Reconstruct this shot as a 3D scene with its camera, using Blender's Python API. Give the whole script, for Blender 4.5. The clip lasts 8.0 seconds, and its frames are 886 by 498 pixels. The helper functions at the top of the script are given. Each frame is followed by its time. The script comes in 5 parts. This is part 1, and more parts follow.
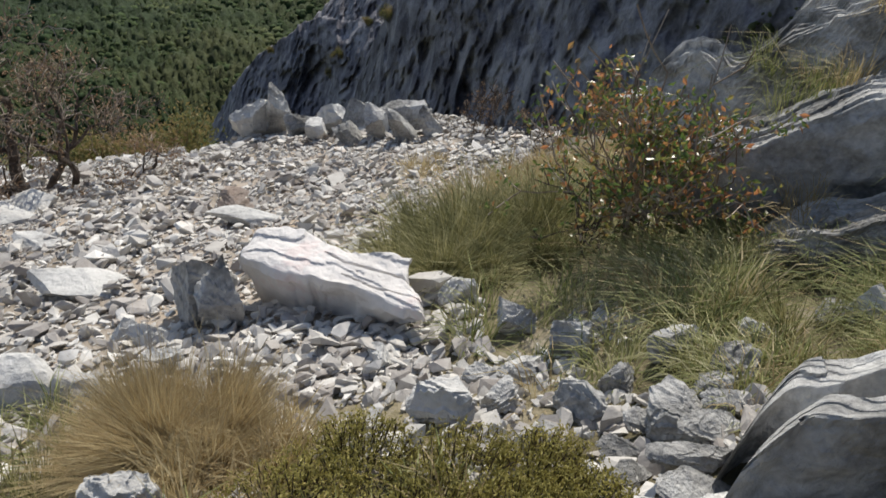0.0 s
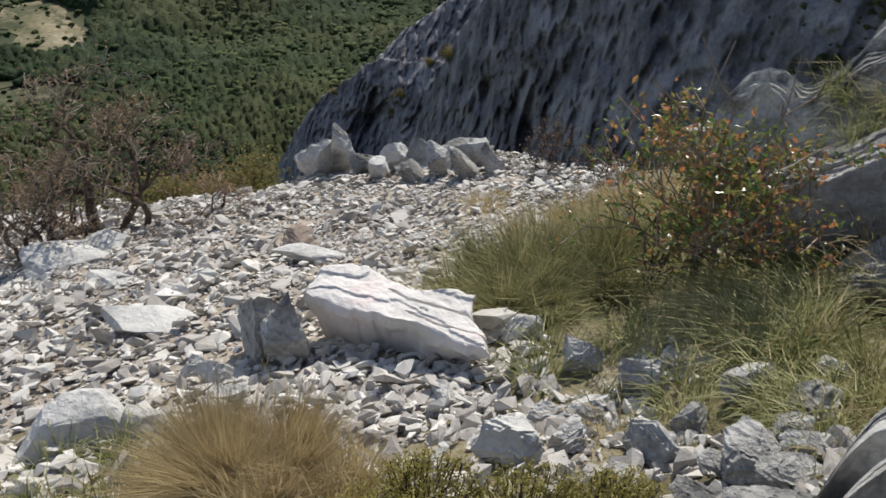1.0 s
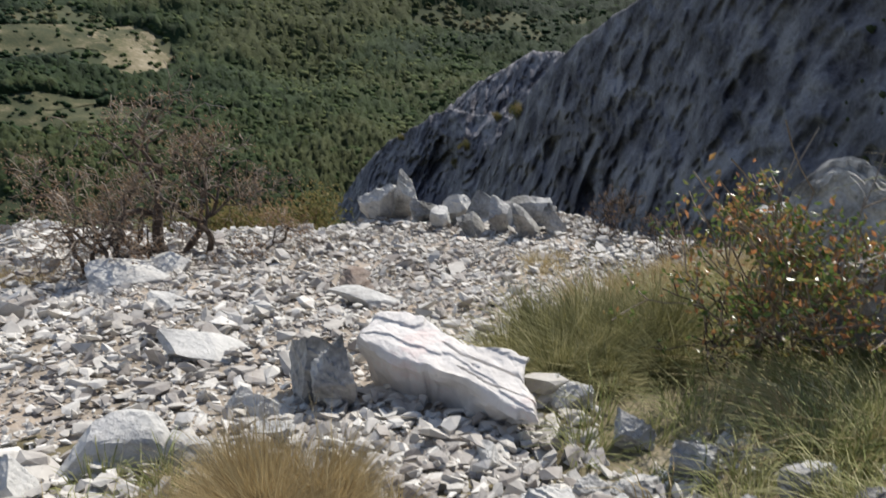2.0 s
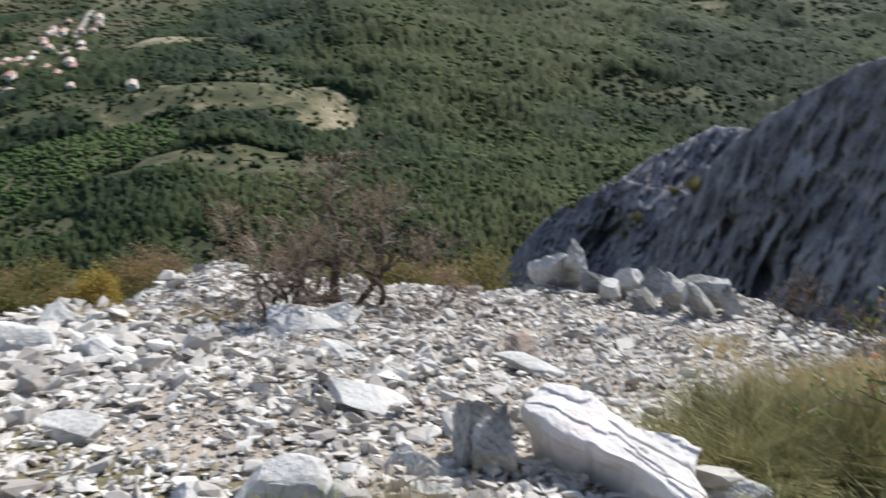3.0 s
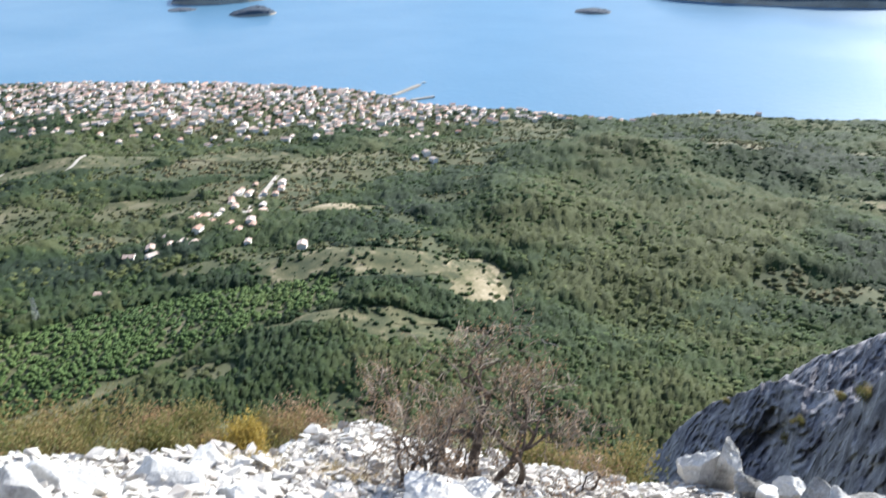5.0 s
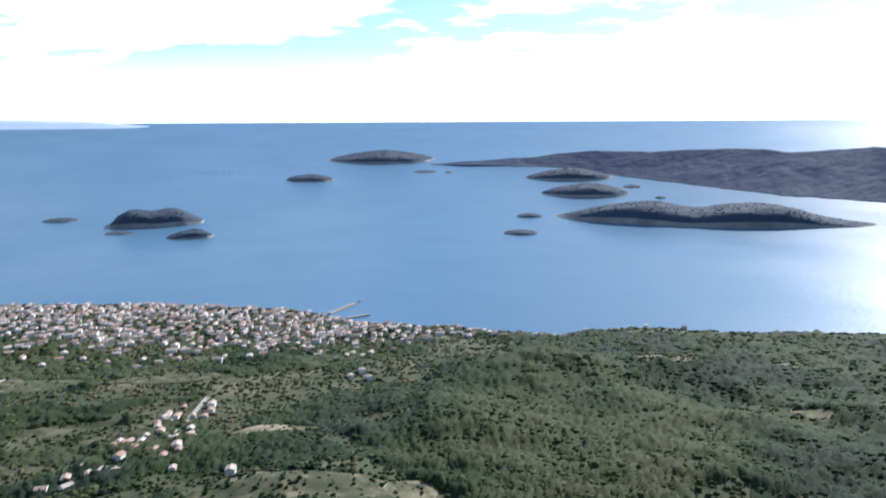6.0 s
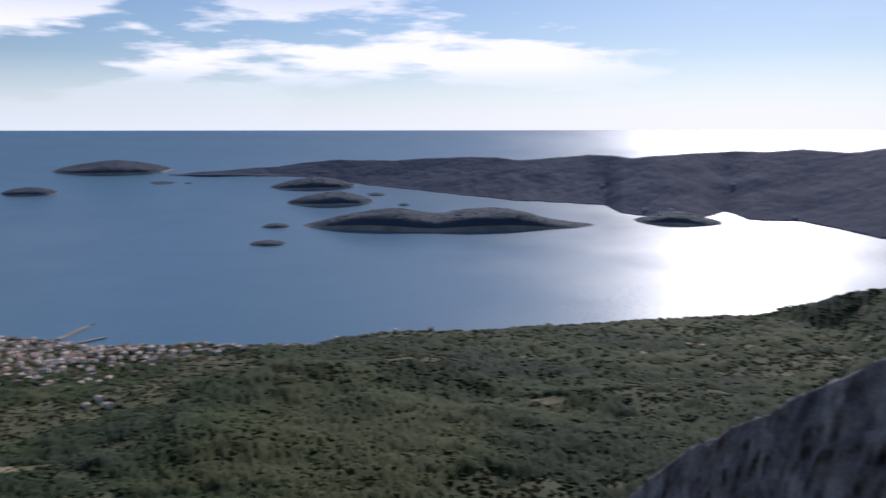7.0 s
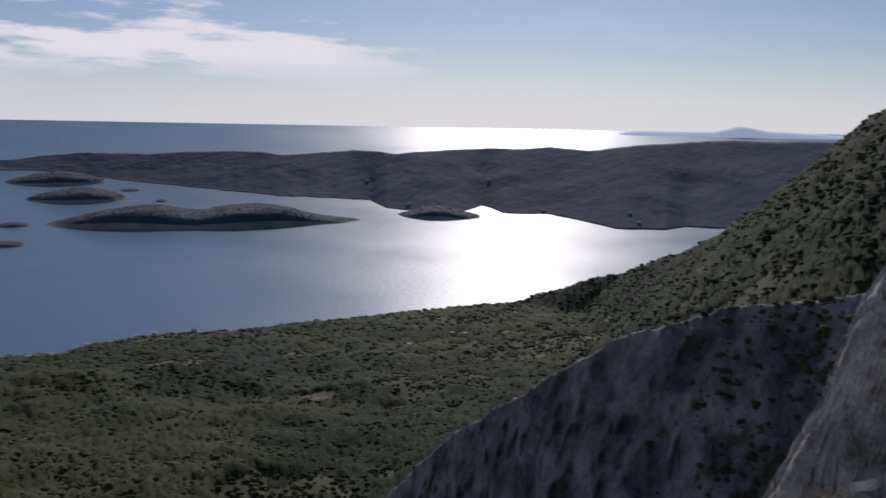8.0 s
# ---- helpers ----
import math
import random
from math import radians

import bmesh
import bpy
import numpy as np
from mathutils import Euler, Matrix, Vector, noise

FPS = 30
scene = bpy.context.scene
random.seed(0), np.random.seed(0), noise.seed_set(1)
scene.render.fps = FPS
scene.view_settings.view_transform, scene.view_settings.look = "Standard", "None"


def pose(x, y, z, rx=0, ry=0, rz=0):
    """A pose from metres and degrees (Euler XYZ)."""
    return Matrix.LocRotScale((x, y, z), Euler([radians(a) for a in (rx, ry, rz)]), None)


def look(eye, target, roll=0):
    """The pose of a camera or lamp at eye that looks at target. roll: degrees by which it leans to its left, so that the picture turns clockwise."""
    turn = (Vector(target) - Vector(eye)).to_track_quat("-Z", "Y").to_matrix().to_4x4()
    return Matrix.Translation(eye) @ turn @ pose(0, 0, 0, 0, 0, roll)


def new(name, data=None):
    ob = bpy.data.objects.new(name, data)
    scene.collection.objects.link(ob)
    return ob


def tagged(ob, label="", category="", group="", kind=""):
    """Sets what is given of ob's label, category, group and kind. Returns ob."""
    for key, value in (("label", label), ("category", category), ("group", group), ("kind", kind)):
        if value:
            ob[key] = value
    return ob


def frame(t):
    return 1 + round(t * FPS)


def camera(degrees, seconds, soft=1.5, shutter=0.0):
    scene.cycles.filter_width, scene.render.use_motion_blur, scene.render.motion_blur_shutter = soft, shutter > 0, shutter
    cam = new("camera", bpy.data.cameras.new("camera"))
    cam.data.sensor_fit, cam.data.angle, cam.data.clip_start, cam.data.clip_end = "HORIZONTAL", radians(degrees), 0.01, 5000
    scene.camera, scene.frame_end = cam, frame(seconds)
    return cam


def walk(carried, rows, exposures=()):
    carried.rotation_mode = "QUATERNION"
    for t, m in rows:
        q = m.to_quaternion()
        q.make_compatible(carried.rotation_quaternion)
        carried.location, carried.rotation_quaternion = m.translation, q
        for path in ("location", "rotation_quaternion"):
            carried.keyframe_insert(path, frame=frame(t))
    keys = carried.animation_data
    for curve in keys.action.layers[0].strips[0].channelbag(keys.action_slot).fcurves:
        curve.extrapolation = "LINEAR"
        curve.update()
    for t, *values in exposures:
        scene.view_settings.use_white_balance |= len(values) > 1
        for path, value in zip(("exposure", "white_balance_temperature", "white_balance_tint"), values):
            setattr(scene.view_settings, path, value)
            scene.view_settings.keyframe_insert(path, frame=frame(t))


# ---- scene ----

# Eye 300 m over the sea on a steep limestone hillside; x right, y ahead, z up, sea level at 0.
EYE = 300.0


def aim(x, y, z, yaw, pitch, roll):
    """A camera pose: metres from the standing place, yaw to the left, pitch up, roll, in degrees."""
    return pose(x, y, EYE + z, 90 + pitch, 0, yaw) @ pose(0, 0, 0, 0, 0, roll)


cam = camera(56.0, 8.0, shutter=0.4)
walk(cam, [
    (0.0, aim(0.000, 0.000, 0.000, 0.00, -45.16, 6.07)),
    (0.5, aim(-0.001, -0.001, 0.000, 0.46, -43.17, 4.84)),
    (1.0, aim(-0.013, 0.014, -0.022, 6.10, -42.88, 1.54)),
    (1.2, aim(-0.030, 0.014, -0.022, 7.20, -43.60, 2.60)),
    (2.5, aim(-0.083, 0.045, -0.016, 16.08, -36.77, 2.54)),
    (3.0, aim(-0.127, 0.037, -0.015, 25.43, -35.48, -0.13)),
    (3.5, aim(-0.172, -0.002, 0.011, 35.32, -31.69, -0.52)),
    (4.0, aim(-0.172, -0.041, 0.041, 40.00, -29.52, 0.20)),
    (4.2, aim(-0.166, -0.062, 0.046, 41.24, -28.64, -0.75)),
    (5.3, aim(-0.079, -0.024, 0.014, 35.05, -19.88, -0.47)),
    (5.5, aim(-0.036, -0.013, -0.009, 34.47, -16.92, -0.47)),
    (5.8, aim(-0.020, -0.014, -0.018, 32.75, -12.20, -0.38)),
    (6.0, aim(-0.013, -0.014, -0.020, 32.19, -8.68, -0.30)),
    (6.5, aim(-0.004, -0.013, 0.008, 25.67, -7.39, -0.11)),
    (7.0, aim(-0.006, 0.008, 0.017, 14.82, -8.11, -0.04)),
    (7.5, aim(-0.006, 0.012, 0.020, 5.22, -7.82, 0.79)),
    (8.0, aim(-0.005, 0.021, 0.018, -1.29, -8.30, 1.04)),
], [(0.0, 0.2, 6500, 10), (1.0, 0.2, 6500, 10), (2.5, 0.35, 6350, 11), (3.5, 0.55, 6050, 11), (4.2, 0.72, 5950, 9), (5.3, 1.45, 6200, 10), (5.5, 1.42, 6200, 10), (6.0, 0.7, 5800, 12),
    (6.5, -0.05, 5750, 17), (7.0, -0.42, 6000, 20), (8.0, -0.88, 6250, 21)])

# ---- light ----
SUN_YAW, SUN_UP = -6.0, 29.0          # degrees: to the left of straight ahead, over the horizon
sun_way = Vector((-math.sin(radians(SUN_YAW)) * math.cos(radians(SUN_UP)), math.cos(radians(SUN_YAW)) * math.cos(radians(SUN_UP)), math.sin(radians(SUN_UP))))
sun = new("sun", bpy.data.lights.new("sun", "SUN"))
sun.data.energy, sun.data.angle, sun.data.color = 4.6, radians(0.55), (1.0, 0.94, 0.84)
sun.matrix_world = look((0, 0, 800), Vector((0, 0, 800)) - sun_way)


def build_world():
    w = bpy.data.worlds.new("sky")
    scene.world = w
    w.use_nodes = True
    t = w.node_tree
    t.nodes.clear()
    n = lambda kind, **kw: setup(t.nodes.new(kind), kw)
    out, bg = n("ShaderNodeOutputWorld"), n("ShaderNodeBackground")
    sky = n("ShaderNodeTexSky")
    sky.sky_type, sky.sun_disc = "NISHITA", False
    sky.sun_elevation, sky.sun_rotation = radians(SUN_UP), radians(-SUN_YAW)
    sky.altitude, sky.air_density, sky.dust_density, sky.ozone_density = 300, 1.0, 0.3, 4.0
    co = n("ShaderNodeTexCoord")
    sep = n("ShaderNodeSeparateXYZ")
    t.links.new(co.outputs["Generated"], sep.inputs[0])
    # long cloud banks: noise drawn out along the horizon, kept to a belt above it
    stretch = n("ShaderNodeMapping")
    stretch.inputs["Scale"].default_value = (1.7, 1.7, 10.0)
    stretch.inputs["Location"].default_value = (0.35, 0.2, 0.12)
    t.links.new(co.outputs["Generated"], stretch.inputs[0])
    noise_a = n("ShaderNodeTexNoise")
    noise_a.inputs["Scale"].default_value, noise_a.inputs["Detail"].default_value, noise_a.inputs["Roughness"].default_value = 1.6, 9, 0.58
    t.links.new(stretch.outputs[0], noise_a.inputs["Vector"])
    thick = n("ShaderNodeMapRange")
    thick.inputs["From Min"].default_value, thick.inputs["From Max"].default_value = 0.495, 0.55
    t.links.new(noise_a.outputs["Fac"], thick.inputs["Value"])
    belt = n("ShaderNodeValToRGB")
    belt.color_ramp.elements[0].position, belt.color_ramp.elements[0].color = 0.0, (0.0, 0.0, 0.0, 1)
    belt.color_ramp.elements[1].position, belt.color_ramp.elements[1].color = 1.0, (0.25, 0.25, 0.25, 1)
    for p, v in ((0.02, 0.12), (0.052, 0.3), (0.072, 1.0), (0.115, 0.95), (0.15, 0.55), (0.24, 0.25)):
        e = belt.color_ramp.elements.new(p)
        e.color = (v, v, v, 1)
    t.links.new(sep.outputs["Z"], belt.inputs["Fac"])
    side = n("ShaderNodeMapRange")                # the bank thins out to the right
    side.inputs["From Min"].default_value, side.inputs["From Max"].default_value = 0.10, -0.12
    side.inputs["To Min"].default_value = 0.05
    t.links.new(sep.outputs["X"], side.inputs["Value"])
    m1, m2 = n("ShaderNodeMath", operation="MULTIPLY"), n("ShaderNodeMath", operation="MULTIPLY")
    t.links.new(thick.outputs[0], m1.inputs[0])
    t.links.new(belt.outputs["Color"], m1.inputs[1])
    t.links.new(m1.outputs[0], m2.inputs[0])
    t.links.new(side.outputs[0], m2.inputs[1])
    mix = n("ShaderNodeMix", data_type="RGBA")
    mix.inputs[7].default_value = (13.5, 13.5, 13.4, 1)
    t.links.new(m2.outputs[0], mix.inputs[0])
    t.links.new(sky.outputs[0], mix.inputs[6])
    low = n("ShaderNodeMapRange")                 # pale haze over the sea
    low.inputs["From Min"].default_value, low.inputs["From Max"].default_value = 0.0, 0.085
    low.inputs["To Min"].default_value, low.inputs["To Max"].default_value = 0.8, 0.0
    t.links.new(sep.outputs["Z"], low.inputs["Value"])
    pale = n("ShaderNodeMix", data_type="RGBA")
    pale.inputs[7].default_value = (11.5, 12.6, 13.3, 1)
    t.links.new(low.outputs[0], pale.inputs[0])
    t.links.new(mix.outputs[2], pale.inputs[6])
    bg.inputs["Strength"].default_value = 0.1
    t.links.new(pale.outputs[2], bg.inputs["Color"])
    t.links.new(bg.outputs[0], out.inputs[0])


def setup(node, kw):
    for key, value in kw.items():
        if key == "operation":
            node.operation = value
        elif key == "data_type":
            node.data_type = value
    return node


build_world()

# ---- materials ----


def material(name, stops, scale=1.0, detail=6.0, rough=0.85, bump=0.3, bump_scale=8.0, vary="", spread=0.25, fine=12.0, metal=0.0, spec=0.3, gain=1.0, distort=0.0, through_light=0.0, squash=(1, 1, 1), punch=1.0):
    """Two scales of noise over a ramp of colours; vary: '' none, 'object' or 'island' for piece-to-piece changes."""
    m = bpy.data.materials.new(name)
    m.use_nodes = True
    t = m.node_tree
    b = t.nodes["Principled BSDF"]
    b.inputs["Roughness"].default_value, b.inputs["Metallic"].default_value = rough, metal
    b.inputs["Specular IOR Level"].default_value = spec
    co = t.nodes.new("ShaderNodeTexCoord")
    geo = t.nodes.new("ShaderNodeNewGeometry")
    mp = t.nodes.new("ShaderNodeMapping")
    mp.inputs["Scale"].default_value = squash
    t.links.new(geo.outputs["Position"], mp.inputs[0])
    big, small = t.nodes.new("ShaderNodeTexNoise"), t.nodes.new("ShaderNodeTexNoise")
    big.inputs["Scale"].default_value, big.inputs["Detail"].default_value, big.inputs["Distortion"].default_value = scale, detail, distort
    small.inputs["Scale"].default_value, small.inputs["Detail"].default_value = scale * fine, 4
    t.links.new(mp.outputs[0], big.inputs["Vector"])
    t.links.new(mp.outputs[0], small.inputs["Vector"])
    add = t.nodes.new("ShaderNodeMath")
    add.operation = "MULTIPLY_ADD"
    t.links.new(small.outputs["Fac"], add.inputs[0])
    add.inputs[1].default_value = 0.45
    pull = t.nodes.new("ShaderNodeMath")
    pull.operation = "MULTIPLY_ADD"
    pull.inputs[1].default_value, pull.inputs[2].default_value = punch, 0.5 - 0.5 * punch
    t.links.new(big.outputs["Fac"], pull.inputs[0])
    t.links.new(pull.outputs[0], add.inputs[2])
    last = add
    if vary:
        src = t.nodes.new("ShaderNodeObjectInfo").outputs["Random"] if vary == "object" else geo.outputs["Random Per Island"]
        v = t.nodes.new("ShaderNodeMath")
        v.operation = "MULTIPLY_ADD"
        t.links.new(src, v.inputs[0])
        v.inputs[1].default_value = spread
        t.links.new(last.outputs[0], v.inputs[2])
        last = v
    top = 1.0 + (spread if vary else 0.0)
    rng = t.nodes.new("ShaderNodeMapRange")
    rng.inputs["From Min"].default_value, rng.inputs["From Max"].default_value = 0.5 - 0.05, top - 0.05
    t.links.new(last.outputs[0], rng.inputs["Value"])
    ramp = t.nodes.new("ShaderNodeValToRGB")
    els = ramp.color_ramp.elements
    while len(els) < len(stops):
        els.new(0.5)
    for e, (p, c) in zip(els, sorted(stops)):
        e.position, e.color = p, (c[0] * gain, c[1] * gain, c[2] * gain, 1)
    t.links.new(rng.outputs[0], ramp.inputs["Fac"])
    t.links.new(ramp.outputs["Color"], b.inputs["Base Color"])
    if bump:
        bn, bp = t.nodes.new("ShaderNodeTexNoise"), t.nodes.new("ShaderNodeBump")
        bn.inputs["Scale"].default_value, bn.inputs["Detail"].default_value, bn.inputs["Roughness"].default_value = bump_scale, 8, 0.62
        t.links.new(mp.outputs[0], bn.inputs["Vector"])
        bp.inputs["Strength"].default_value, bp.inputs["Distance"].default_value = bump, 0.6 / bump_scale
        t.links.new(bn.outputs["Fac"], bp.inputs["Height"])
        t.links.new(bp.outputs["Normal"], b.inputs["Normal"])
    if through_light:
        tr, mx = t.nodes.new("ShaderNodeBsdfTranslucent"), t.nodes.new("ShaderNodeMixShader")
        t.links.new(ramp.outputs["Color"], tr.inputs["Color"])
        mx.inputs[0].default_value = through_light
        t.links.new(b.outputs[0], mx.inputs[1])
        t.links.new(tr.outputs[0], mx.inputs[2])
        t.links.new(mx.outputs[0], t.nodes["Material Output"].inputs["Surface"])
    return m


M_SCREE = material("scree_limestone", [(0.0, (0.20, 0.17, 0.145)), (0.3, (0.36, 0.33, 0.30)), (0.6, (0.55, 0.525, 0.48)), (0.85, (0.70, 0.675, 0.63)), (1.0, (0.48, 0.36, 0.26))], 1.1, 5, 0.9, 0.35, 30, "island", 0.6)
M_STONE = material("loose_limestone", [(0.0, (0.20, 0.17, 0.145)), (0.3, (0.36, 0.33, 0.30)), (0.6, (0.55, 0.525, 0.48)), (0.85, (0.70, 0.675, 0.63)), (1.0, (0.48, 0.36, 0.26))], 1.1, 5, 0.9, 0.35, 30, "object", 0.6)
M_ROCK = material("boulder_limestone", [(0.0, (0.24, 0.23, 0.22)), (0.3, (0.42, 0.41, 0.39)), (0.65, (0.56, 0.55, 0.52)), (1.0, (0.62, 0.60, 0.57))], 2.2, 8, 0.9, 0.6, 9)
M_OUTCROP = material("lichened_outcrop", [(0.0, (0.13, 0.125, 0.115)), (0.3, (0.25, 0.245, 0.23)), (0.6, (0.40, 0.39, 0.37)), (1.0, (0.60, 0.59, 0.56))], 2.6, 9, 0.92, 1.0, 12, punch=1.4)
M_SLAB = material("slab_limestone", [(0.0, (0.40, 0.37, 0.35)), (0.3, (0.58, 0.55, 0.52)), (0.75, (0.68, 0.65, 0.62)), (1.0, (0.66, 0.57, 0.54))], 1.6, 8, 0.85, 0.5, 14)
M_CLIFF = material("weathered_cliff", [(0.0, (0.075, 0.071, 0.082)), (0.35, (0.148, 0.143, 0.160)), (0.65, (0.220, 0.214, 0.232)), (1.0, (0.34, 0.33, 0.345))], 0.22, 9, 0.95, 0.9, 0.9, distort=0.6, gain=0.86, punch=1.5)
M_GROUND = material("hillside_ground", [(0.0, (0.040, 0.054, 0.024)), (0.45, (0.060, 0.070, 0.032)), (0.75, (0.092, 0.092, 0.046)), (1.0, (0.16, 0.148, 0.09))], 0.02, 8, 0.95, 0.4, 3, fine=60, punch=1.4)
M_GRAVEL = material("stony_soil", [(0.0, (0.14, 0.11, 0.08)), (0.4, (0.26, 0.22, 0.17)), (0.7, (0.36, 0.31, 0.26)), (1.0, (0.42, 0.33, 0.24))], 0.9, 8, 0.95, 0.8, 25)
M_SOIL = material("grassy_soil", [(0.0, (0.07, 0.065, 0.035)), (0.4, (0.13, 0.11, 0.06)), (0.7, (0.20, 0.17, 0.10)), (1.0, (0.30, 0.26, 0.19))], 1.3, 8, 0.95, 0.9, 25)
M_WOODS = material("pine_foliage", [(0.0, (0.018, 0.040, 0.015)), (0.4, (0.034, 0.064, 0.020)), (0.7, (0.060, 0.094, 0.027)), (1.0, (0.105, 0.122, 0.042))], 0.006, 7, 0.95, 0.7, 0.9, "island", 0.25, fine=18, punch=2.8, through_light=0.3, gain=0.95)
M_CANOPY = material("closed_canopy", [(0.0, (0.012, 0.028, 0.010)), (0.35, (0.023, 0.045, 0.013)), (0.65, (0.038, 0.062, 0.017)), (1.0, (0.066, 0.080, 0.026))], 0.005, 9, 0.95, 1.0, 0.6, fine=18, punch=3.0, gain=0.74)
M_SCRUB = material("olive_scrub_foliage", [(0.0, (0.045, 0.058, 0.024)), (0.45, (0.085, 0.096, 0.038)), (0.75, (0.125, 0.122, 0.055)), (1.0, (0.18, 0.150, 0.078))], 0.008, 6, 0.95, 0.5, 1.6, "island", 0.35, fine=25, punch=2.2, through_light=0.28)
M_PLANTING = material("young_pine_foliage", [(0.0, (0.040, 0.072, 0.020)), (0.5, (0.062, 0.104, 0.027)), (1.0, (0.090, 0.124, 0.036))], 0.012, 5, 0.9, 0.8, 1.5, "island", 0.3, fine=25, punch=1.8)
M_FIELD = material("dry_terrace_field", [(0.0, (0.07, 0.08, 0.035)), (0.4, (0.14, 0.13, 0.065)), (0.7, (0.25, 0.21, 0.13)), (1.0, (0.38, 0.33, 0.23))], 0.035, 7, 0.95, 0.4, 1.0)
M_MEADOW = material("olive_meadow", [(0.0, (0.035, 0.045, 0.020)), (0.45, (0.062, 0.070, 0.032)), (0.75, (0.11, 0.105, 0.052)), (1.0, (0.22, 0.19, 0.12))], 0.09, 9, 0.95, 0.5, 1.0)
# Island woods: distance haze is put into the foliage colour as blue-grey.
M_ISLE = material("haze_tinted_woodland", [(0.0, (0.040, 0.058, 0.082)), (0.5, (0.051, 0.071, 0.097)), (1.0, (0.066, 0.086, 0.112))], 0.006, 7, 0.95, 0.15, 0.08)
# Maquis colour shifted to blue to imitate haze over the channel.
M_FAR = material("haze_tinted_maquis", [(0.0, (0.046, 0.066, 0.112)), (0.5, (0.060, 0.081, 0.129)), (1.0, (0.077, 0.098, 0.146))], 0.006, 8, 0.95, 0.2, 0.04)
M_SHORE = material("shore_rock", [(0.0, (0.20, 0.18, 0.15)), (1.0, (0.42, 0.38, 0.32))], 0.02, 6, 0.9, 0.3, 0.5)
M_WALLS = material("rendered_wall", [(0.0, (0.70, 0.65, 0.57)), (0.5, (0.80, 0.78, 0.74)), (1.0, (0.84, 0.83, 0.81))], 0.05, 3, 0.85, 0.1, 2, "object", 0.5)
M_TILES = material("clay_roof_tiles", [(0.0, (0.36, 0.17, 0.12)), (0.5, (0.48, 0.33, 0.26)), (0.75, (0.60, 0.50, 0.43)), (1.0, (0.70, 0.64, 0.58))], 0.05, 3, 0.85, 0.2, 3, "object", 0.5)
M_PANES = material("dark_window_glass", [(0.0, (0.03, 0.035, 0.04)), (1.0, (0.06, 0.07, 0.08))], 0.5, 2, 0.15, 0.0, spec=0.6)
M_LANE = material("pale_gravel_lane", [(0.0, (0.34, 0.31, 0.26)), (1.0, (0.50, 0.46, 0.40))], 0.1, 5, 0.95, 0.2, 2)
M_DRY = material("dry_grass", [(0.0, (0.27, 0.19, 0.09)), (0.5, (0.46, 0.36, 0.19)), (1.0, (0.66, 0.56, 0.34))], 2.0, 3, 0.8, 0.0, vary="island", spread=0.6, through_light=0.35)
M_GRASS = material("green_grass", [(0.0, (0.10, 0.125, 0.042)), (0.4, (0.22, 0.245, 0.085)), (0.7, (0.39, 0.375, 0.17)), (1.0, (0.62, 0.56, 0.36))], 1.2, 3, 0.8, 0.0, vary="island", spread=0.6, through_light=0.35)
M_BROOM = material("olive_broom", [(0.0, (0.07, 0.07, 0.03)), (0.35, (0.17, 0.17, 0.065)), (0.7, (0.36, 0.33, 0.15)), (1.0, (0.66, 0.60, 0.36))], 2.4, 3, 0.8, 0.0, vary="island", spread=0.7, through_light=0.3)
M_HEAP = material("brown_stone", [(0.0, (0.12, 0.08, 0.06)), (0.5, (0.24, 0.18, 0.14)), (1.0, (0.40, 0.34, 0.29))], 3.0, 6, 0.9, 0.5, 20)
M_SPURGE = material("low_shrub_leaves", [(0.0, (0.13, 0.105, 0.038)), (0.45, (0.28, 0.25, 0.065)), (0.8, (0.45, 0.39, 0.13)), (1.0, (0.42, 0.29, 0.15))], 3.0, 3, 0.7, 0.0, vary="island", spread=0.5, through_light=0.35)
M_LEAF = material("glossy_leaves", [(0.0, (0.05, 0.09, 0.02)), (0.40, (0.13, 0.19, 0.05)), (0.62, (0.28, 0.24, 0.075)), (0.78, (0.44, 0.19, 0.08)), (1.0, (0.50, 0.25, 0.12))], 1.5, 3, 0.28, 0.0, vary="island", spread=0.9, spec=0.6, through_light=0.45)
M_RUST = material("rusty_dry_leaves", [(0.0, (0.15, 0.09, 0.05)), (0.5, (0.31, 0.20, 0.12)), (1.0, (0.48, 0.36, 0.24))], 1.5, 3, 0.8, 0.0, vary="island", spread=0.7, through_light=0.25)
M_MAQUIS = material("autumn_scrub_leaves", [(0.0, (0.07, 0.085, 0.026)), (0.4, (0.15, 0.155, 0.05)), (0.7, (0.26, 0.21, 0.085)), (1.0, (0.36, 0.23, 0.13))], 0.6, 4, 0.8, 0.0, vary="island", spread=0.35, through_light=0.35, punch=1.6)
M_YELLOW = material("yellow_autumn_leaves", [(0.0, (0.20, 0.17, 0.04)), (0.6, (0.36, 0.27, 0.06)), (1.0, (0.42, 0.28, 0.08))], 0.8, 3, 0.8, 0.0, vary="island", spread=0.4, through_light=0.35)
M_BARK = material("dark_brown_bark", [(0.0, (0.035, 0.027, 0.022)), (0.5, (0.085, 0.064, 0.050)), (1.0, (0.19, 0.155, 0.125))], 6, 6, 0.9, 0.6, 60)
M_TWIG = material("grey_twigs", [(0.0, (0.11, 0.08, 0.06)), (0.5, (0.24, 0.19, 0.145)), (1.0, (0.48, 0.41, 0.33))], 4, 4, 0.8, 0.0)


# Land with a blue glow of its own, standing in for hazy air.
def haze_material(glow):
    m = bpy.data.materials.new("haze_glow")
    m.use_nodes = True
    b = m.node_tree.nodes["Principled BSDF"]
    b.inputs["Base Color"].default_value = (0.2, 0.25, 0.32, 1)
